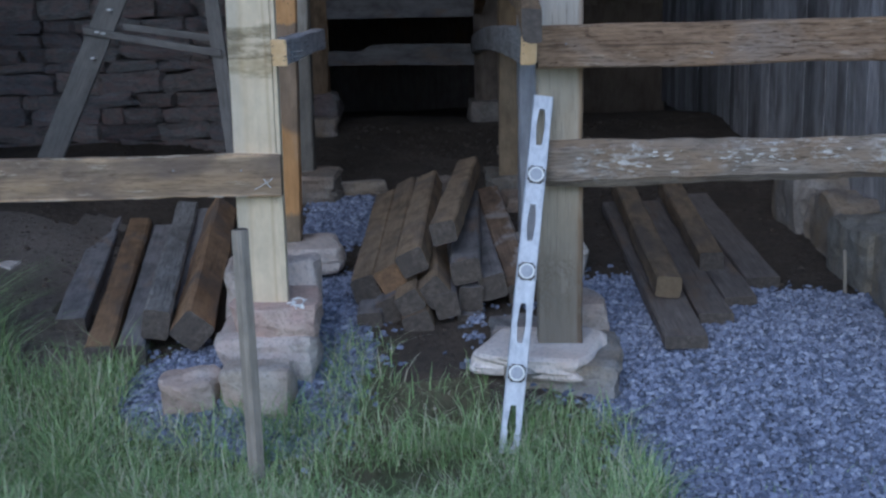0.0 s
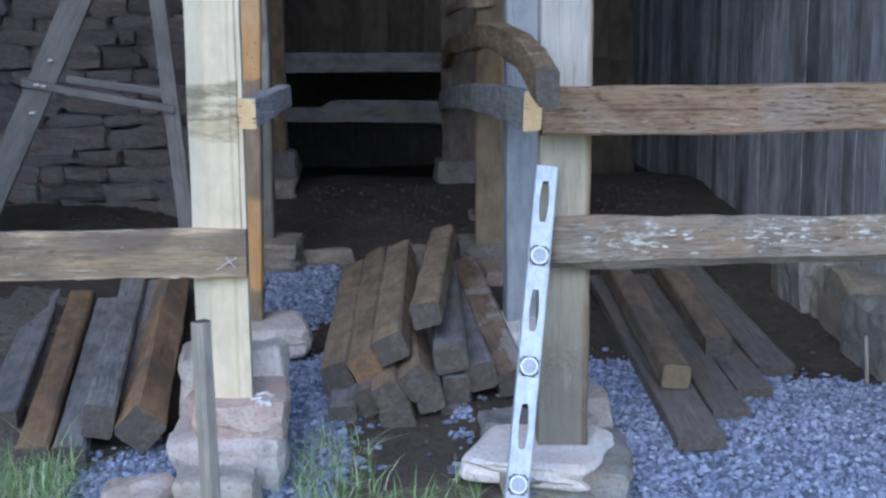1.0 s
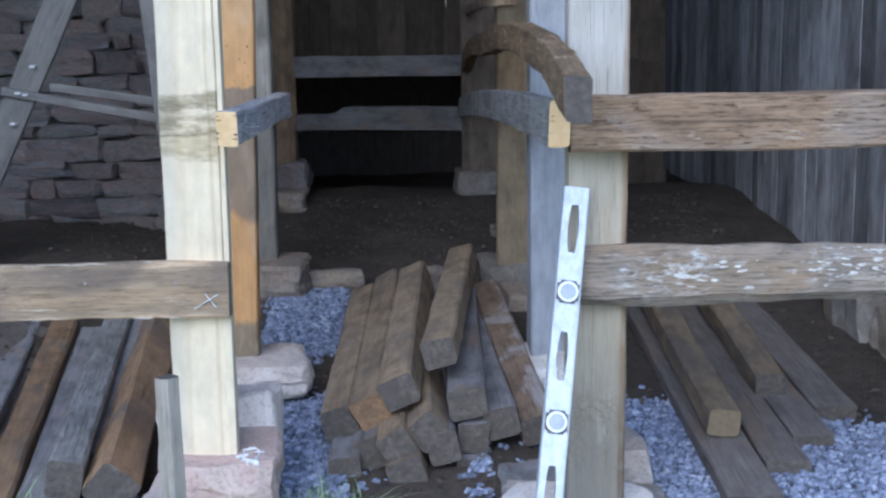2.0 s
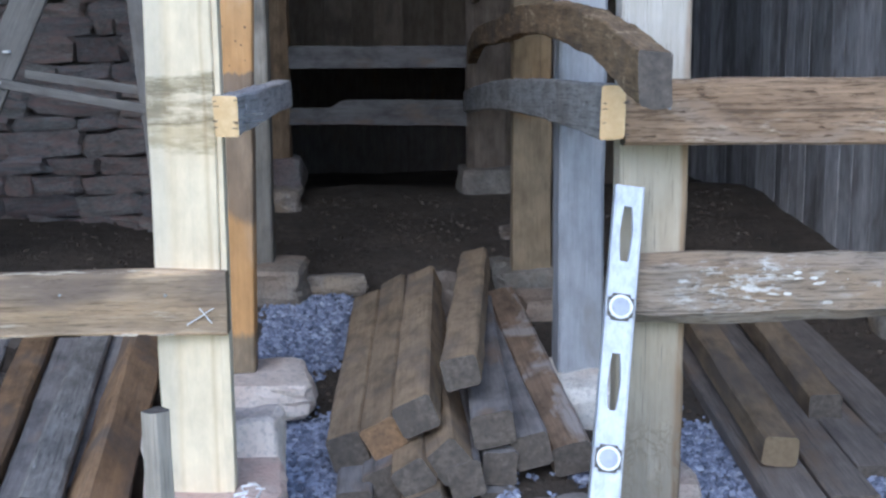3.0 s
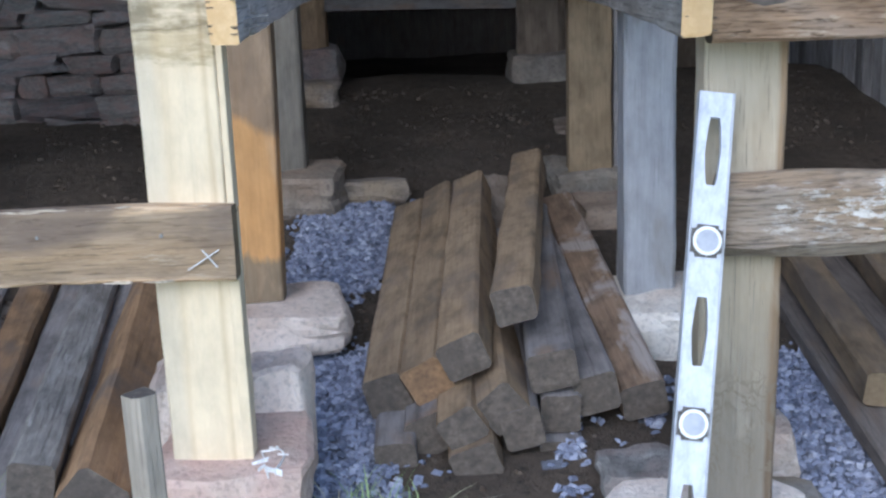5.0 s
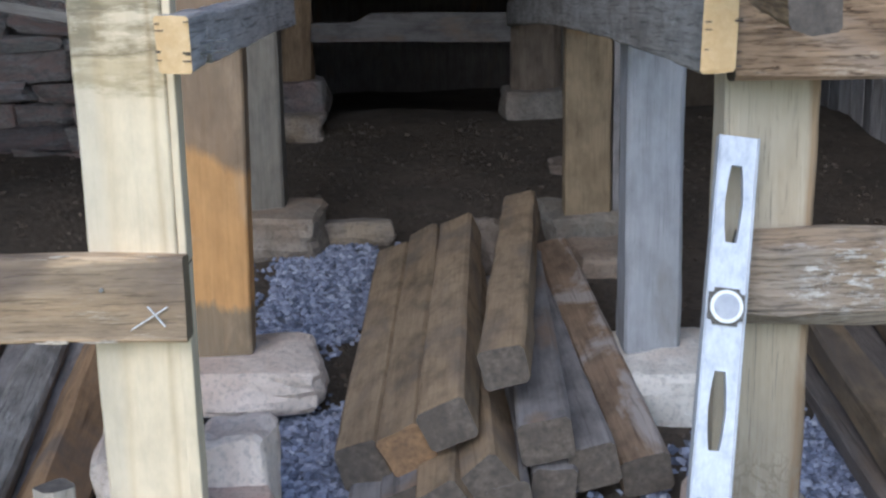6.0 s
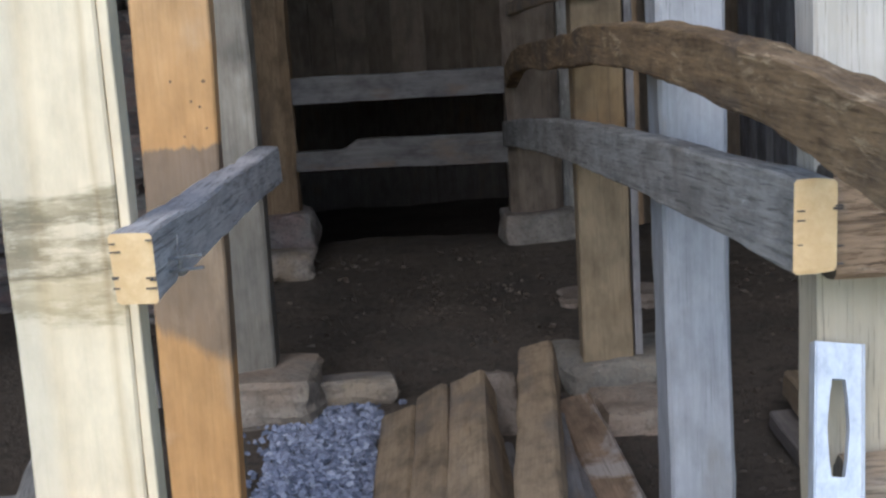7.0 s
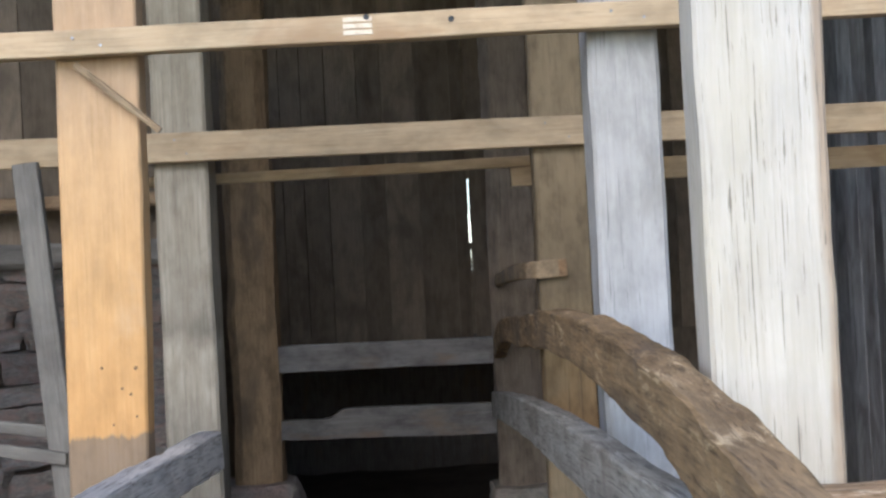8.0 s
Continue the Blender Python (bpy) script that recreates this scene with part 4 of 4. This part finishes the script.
mark(left_rail, (-0.585, -0.048, 0.668), (-0.525, -0.048, 0.705))
mark(left_rail, (-0.556, -0.048, 0.706), (-0.530, -0.048, 0.672))
for i in range(16):
    a = rng.uniform(0, 6.28)
    cx, cy = -0.462 + 0.022 * math.cos(i * 1.7), -0.01 + 0.05 * math.sin(i * 1.7)
    q = rng.uniform(.012, .03)
    ob = part("chalk_mark", box_bm(-q * .8, q * .8, -.0006, .0006, -.012, .0015), CHALK, chalked, "white chalk stroke", pose(cx, cy, 0.262, 0, 0, math.degrees(a)))
    ob.matrix_parent_inverse = chalked.matrix_world.inverted()
def flake_bm(wide, high, thick, n=9):
    """A thin ragged plate in the xz plane, its front towards -y."""
    b = bmesh.new()
    rim = [(math.cos(i * math.tau / n) * wide * rng.uniform(.6, 1.1), math.sin(i * math.tau / n) * high * rng.uniform(.5, 1.1)) for i in range(n)]
    front = [b.verts.new((x * .9, -thick + rng.uniform(0, thick * .4), z * .9)) for x, z in rim]
    back = [b.verts.new((x, 0, z)) for x, z in rim]
    b.faces.new(front)
    b.faces.new(list(reversed(back)))
    for i in range(n):
        b.faces.new((front[(i + 1) % n], front[i], back[i], back[(i + 1) % n]))
    bmesh.ops.recalc_face_normals(b, faces=b.faces[:])
    return b


for i in range(44):
    x = rng.choice((rng.gauss(0.86, .10), rng.gauss(1.12, .12), rng.uniform(0.62, 1.9)))
    z = rng.gauss(0.752, .016) if i < 22 else rng.uniform(0.69, 0.78)
    ob = part("bark_flake", flake_bm(rng.uniform(.005, .02), rng.uniform(.002, .0055), .004), BARK, lower_rail, "flaking pale bark", pose(max(.6, min(1.9, x)), -0.0695, min(.772, z), 0, rng.uniform(-8, 8), 0))
    ob.matrix_parent_inverse = lower_rail.matrix_world.inverted()
for i in range(40):
    x, up = rng.uniform(-1.5, -0.52), rng.random() < .55
    z = (0.7855 if up else 0.6435) + 0.0027 * (x + 1.95) + rng.uniform(-.0025, .0025)
    ob = part("splinter", flake_bm(rng.uniform(.012, .05), rng.uniform(.0008, .0022), .005, 7), SPLINT, left_rail, "pale split edge", pose(x, -0.040, z, 0, rng.uniform(-2, 2), 0))
    ob.matrix_parent_inverse = left_rail.matrix_world.inverted()
for x, z in ((-0.63, 0.735), (-0.86, 0.74), (0.47, 1.14), (0.95, 1.10)):
    y = -0.046 if x < 0 else -0.10 if z > 1 else -0.073
    nail = disc(0.0034, -0.002, 0.004, 10)
    rail = left_rail if x < 0 else upper_rail if z > 1 else lower_rail
    ob = part("nail", nail, NAIL, rail, "steel nail head", pose(x, y, z))
    ob.matrix_parent_inverse = rail.matrix_world.inverted()
for z in (1.128, 1.112):
    ob = part("bent_nail", rod_bm(0.05, 0.004, 0.004, 1, 0, 0.2, 3, None, 0), [NAIL, NAIL], side_rail, "bent steel nail", along((-0.449, -0.03, z), (-0.40, -0.045, z + 0.006)))
    ob.matrix_parent_inverse = side_rail.matrix_world.inverted()
for rail, cx, cz, hw, hh in ((side_rail, -0.474, 1.134, 0.026, 0.0425), (right_rail, 0.352, 1.128, 0.028, 0.0525)):
    y = -0.111 if cx < 0 else -0.116
    for i in range(9):
        up, sgn = rng.uniform(-.85, .85), rng.choice((-1, 1))
        cut = rng.uniform(.006, .013)
        x = cx + sgn * (hw - cut / 2)
        ob = part("end_split", box_bm(x - cut / 2, x + cut / 2, y - .0015, y + .003, cz + up * hh - .0008, cz + up * hh + .0009), E_OLD, rail, "dark drying split")
        ob.matrix_parent_inverse = rail.matrix_world.inverted()
for x, z, y in ((-0.64, 1.964, 1.0235), (-0.585, 1.947, 1.0235), (0.43, 1.965, 1.0235), (0.495, 1.95, 1.0235)):
    ob = part("nail", disc(.003, -.002, .004, 8), NAIL, strip_one, "steel nail head", pose(x, y, z))
    ob.matrix_parent_inverse = strip_one.matrix_world.inverted()
for x, z in ((-0.70, 1.89), (-0.665, 1.848), (0.40, 1.885), (0.47, 1.842), (1.2, 1.86)):
    ob = part("nail", disc(.003, -.002, .004, 8), NAIL, strip_two, "steel nail head", pose(x, 2.3085, z))
    ob.matrix_parent_inverse = strip_two.matrix_world.inverted()
for z in (1.947, 1.960, 1.973):
    ob = part("stamp_bar", box_bm(-0.103, -0.045, 1.0225, 1.027, z - .0045, z + .0045), STAMP, strip_one, "pale printed stamp bar")
    ob.matrix_parent_inverse = strip_one.matrix_world.inverted()
for x, z in ((-0.056, 1.977), (0.112, 1.965)):
    ob = part("knot_hole", disc(.006, -0.003, 0.004, 12), BLACK, strip_one, "dark knot hole", pose(x, 1.0245, z))
    ob.matrix_parent_inverse = strip_one.matrix_world.inverted()

for x, z, rad in ((-0.585, 1.262, .005), (-0.568, 1.25, .005), (-0.556, 1.302, .0065), (-0.558, 1.205, .004), (-0.624, 1.305, .005), (-0.605, 1.19, .004)):
    ob = part("knot", disc(rad * 0.6, -.0025, .004, 10), E_RUST, orange_post, "small dark knot", pose(x, 1.0715, z))
    ob.matrix_parent_inverse = orange_post.matrix_world.inverted()


# ---- loose cover ----
def scatter(name, mat, items, label, category):
    vs, fs = [], []
    for pv, pf in items:
        k0 = len(vs)
        vs.extend(pv)
        fs.extend(tuple(k0 + i for i in f) for f in pf)
    me = bpy.data.meshes.new(name)
    me.from_pydata(vs, [], fs)
    me.materials.append(mat)
    return tagged(new(name, me), label, category, kind="stuff")


CHIP_FACES = [(3, 2, 1, 0), (4, 5, 6, 7), (0, 1, 5, 4), (1, 2, 6, 5), (2, 3, 7, 6), (3, 0, 4, 7)]


def pebble(x, y, z, r):
    """A crushed stone chip lying nearly flat."""
    m = Euler((rng.gauss(0, .35), rng.gauss(0, .35), rng.random() * 6.28)).to_matrix()
    a, b, d = r * rng.uniform(.8, 1.35), r * rng.uniform(.55, .95), r * rng.uniform(.3, .6)
    c = Vector((x, y, z))
    top = rng.uniform(.45, .85)
    base = [(-a, -b, -d), (a, -b, -d), (a, b, -d), (-a, b, -d), (-a * top, -b * top, d), (a * top, -b * top, d), (a * top, b * top, d), (-a * top, b * top, d)]
    return [tuple(c + m @ Vector((q[0] * rng.uniform(.65, 1.15), q[1] * rng.uniform(.65, 1.15), q[2] * rng.uniform(.7, 1.2)))) for q in base], CHIP_FACES


bits = []
for _ in range(95000):
    x, y = rng.uniform(-1.2, 1.9), rng.uniform(-2.0, 2.4)
    if on_gravel(x, y) or on_gravel(x + rng.gauss(0, .07), y + rng.gauss(0, .07)) and rng.random() < .35:
        if rng.random() < (1.0 if y > -1.6 else .6):
            r = rng.uniform(.0055, .0138)
            bits.append(pebble(x, y, ground_z(x, y) + rng.uniform(0, .012), r))
scatter("gravel", GRAVEL, bits, "blue-grey crushed gravel spread over the ground", "gravel")


def blade(x, y, z, h, lean, turn, w):
    dx, dy = math.cos(turn) * lean, math.sin(turn) * lean
    sx, sy = -math.sin(turn) * w, math.cos(turn) * w
    pv = []
    for t, ww in ((0, 1), (.45, .85), (.8, .5)):
        cx, cy, cz = x + dx * t * t * h, y + dy * t * t * h, z + h * t * (1 - .25 * lean * t)
        pv += [(cx - sx * ww, cy - sy * ww, cz), (cx + sx * ww, cy + sy * ww, cz)]
    pv.append((x + dx * h, y + dy * h, z + h * (1 - .25 * lean)))
    return pv, [(0, 1, 3, 2), (2, 3, 5, 4), (4, 5, 6)]


bits = []
for _ in range(110000):
    x, y = rng.uniform(-2.3, 0.95), rng.uniform(-2.3, 0.6)
    d = grass_at(x, y)
    tuft = noise.noise(Vector((x * 5, y * 5, 20)))
    if rng.random() < d * (0.5 + 0.9 * max(0, tuft + .3)):
        h = rng.uniform(.045, .135) * (0.6 + 0.6 * d) * (1 + 0.8 * max(0, tuft))
        if x < -1.1:
            h *= 1.3 + 0.7 * smoothstep(-1.2, -1.6, x)
        if -0.4 < x < 0.25 and y > -0.35:
            if rng.random() < (.5 if x < -0.22 else .82):
                continue
            h *= 0.8
        bits.append(blade(x, y, ground_z(x, y) - .01, h, rng.uniform(.2, 1.7), rng.random() * 6.283, rng.uniform(.0010, .0024)))
for _ in range(42000):
    x, y = rng.gauss(-0.3, 3.2), -2.1 - abs(rng.gauss(0, 2.6))
    if x < 0.5 or y < -2.0:
        bits.append(blade(x, y, ground_z(max(-4, min(4, x)), max(-7, y)) - .01, rng.uniform(.05, .12), rng.uniform(.2, 1.5), rng.random() * 6.283, rng.uniform(.002, .004)))
for _ in range(260):
    x, y = rng.uniform(-2.2, 0.75), rng.uniform(-1.8, 0.3)
    if grass_at(x, y) > 0.3 and (x < -0.9 or rng.random() < .35):
        bits.append(blade(x, y, ground_z(x, y) - .01, rng.uniform(.14, .26), rng.uniform(.1, .6), rng.random() * 6.283, .0011))
for _ in range(1500):
    x, y = rng.uniform(0.6, 1.7), rng.uniform(-1.9, -0.5)
    if rng.random() < .25 - .3 * (y + 0.9):
        bits.append(blade(x, y, ground_z(x, y), rng.uniform(.02, .06), rng.uniform(.2, 1.4), rng.random() * 6.283, .0012))
scatter("grass", BLADE, bits, "uneven green grass with dry stems before the barn", "grass")
bits = []
for _ in range(1300):
    x, y = rng.uniform(-1.9, 1.8), rng.uniform(0.2, 4.3)
    if not on_gravel(x, y):
        bits.append(pebble(x, y, ground_z(x, y) + .003, rng.choice((.004, .005, .006, .008, .012))))
for _ in range(1300):
    x, y = rng.uniform(-1.9, 1.8), rng.uniform(0.9, 4.3)
    if not on_gravel(x, y):
        a, q = rng.random() * 6.28, rng.uniform(.006, .02)
        z, c, d = ground_z(x, y), math.cos(a) * q, math.sin(a) * q
        bits.append(([(x - c, y - d, z + .003), (x + d * .4, y - c * .4, z + rng.uniform(.006, .014)), (x + c, y + d, z + .004), (x - d * .4, y + c * .4, z + .005)], [(0, 1, 2, 3)]))
scatter("debris", CHIP, bits, "bits of wood and small stones on the dirt floor", "debris")

# ---- boards and wall stones ----
y = -0.33
while y < 6.55:
    w = rng.uniform(0.11, 0.2)
    bm = box_bm(-.011, .011, 0, w - rng.uniform(.004, .012), 0, 3.55)
    b = part("board", bm, W_BOARD, wall_right, m=pose(1.948 + rng.uniform(-.002, .002), y, 0.19 + rng.uniform(-.008, .015), 0, 0, rng.uniform(-.3, .3)))
    y += w
for x, stop in ((-2.58, 0.268), (0.286, 1.9)):
    while x < stop - 0.02:
        w = min(rng.uniform(0.13, 0.22), stop - x)
        part("board", box_bm(0, w - .006, -.011, .011, 0, 2.78), W_REAR, wall_back, m=pose(x, 6.605, 1.02 + rng.uniform(-.03, .02)))
        x += w
kinds = []
for s in range(10):
    bm = boulder_bm(100 + s, 0.19, 2)
    for f in bm.faces:
        f.smooth = False
    me = mesh_of(bm, "wall_stone_block")
    me.materials.append(R_WALL)
    kinds.append(me)


def rubble(x0, x1, z0, z1):
    """Split a stretch of wall into uneven blocks."""
    w, h = x1 - x0, z1 - z0
    if h > 0.135 or h > 0.09 and h > 0.8 * w:
        c = z0 + h * rng.uniform(.38, .62)
        return rubble(x0, x1, z0, c) + rubble(x0, x1, c, z1)
    if w > 0.46 or w > 3.2 * h and rng.random() < .7 and w > .24:
        c = x0 + w * rng.uniform(.33, .67)
        return rubble(x0, c, z0, z1) + rubble(c, x1, z0, z1)
    return [(x0, x1, z0, z1)]


x = -2.58
while x < -0.95:
    w = rng.uniform(0.12, 0.2)
    part("board", box_bm(0, min(w - .006, -0.935 - x), -.011, .011, 0, 2.22), W_REAR, wall_upper, m=pose(x, 3.485 + rng.uniform(-.006, .006), 1.57))
    x += w
z = 0.22
while z < 1.5:
    h = min(rng.uniform(0.13, 0.34), 1.57 - z)
    for x0, x1, z0, z1 in rubble(-2.6, -0.94, z, z + h):
        ob = new("stone", rng.choice(kinds))
        ob.parent = wall_stone
        w, t = x1 - x0 + rng.uniform(-.006, .012), z1 - z0 + rng.uniform(-.005, .010)
        ob.matrix_basis = pose((x0 + x1) / 2, 3.41 + rng.uniform(-.02, .012), (z0 + z1) / 2, 0, rng.uniform(-7, 7), rng.uniform(-9, 9)) @ Matrix.Diagonal((w, .17, t, 1))
    z += h
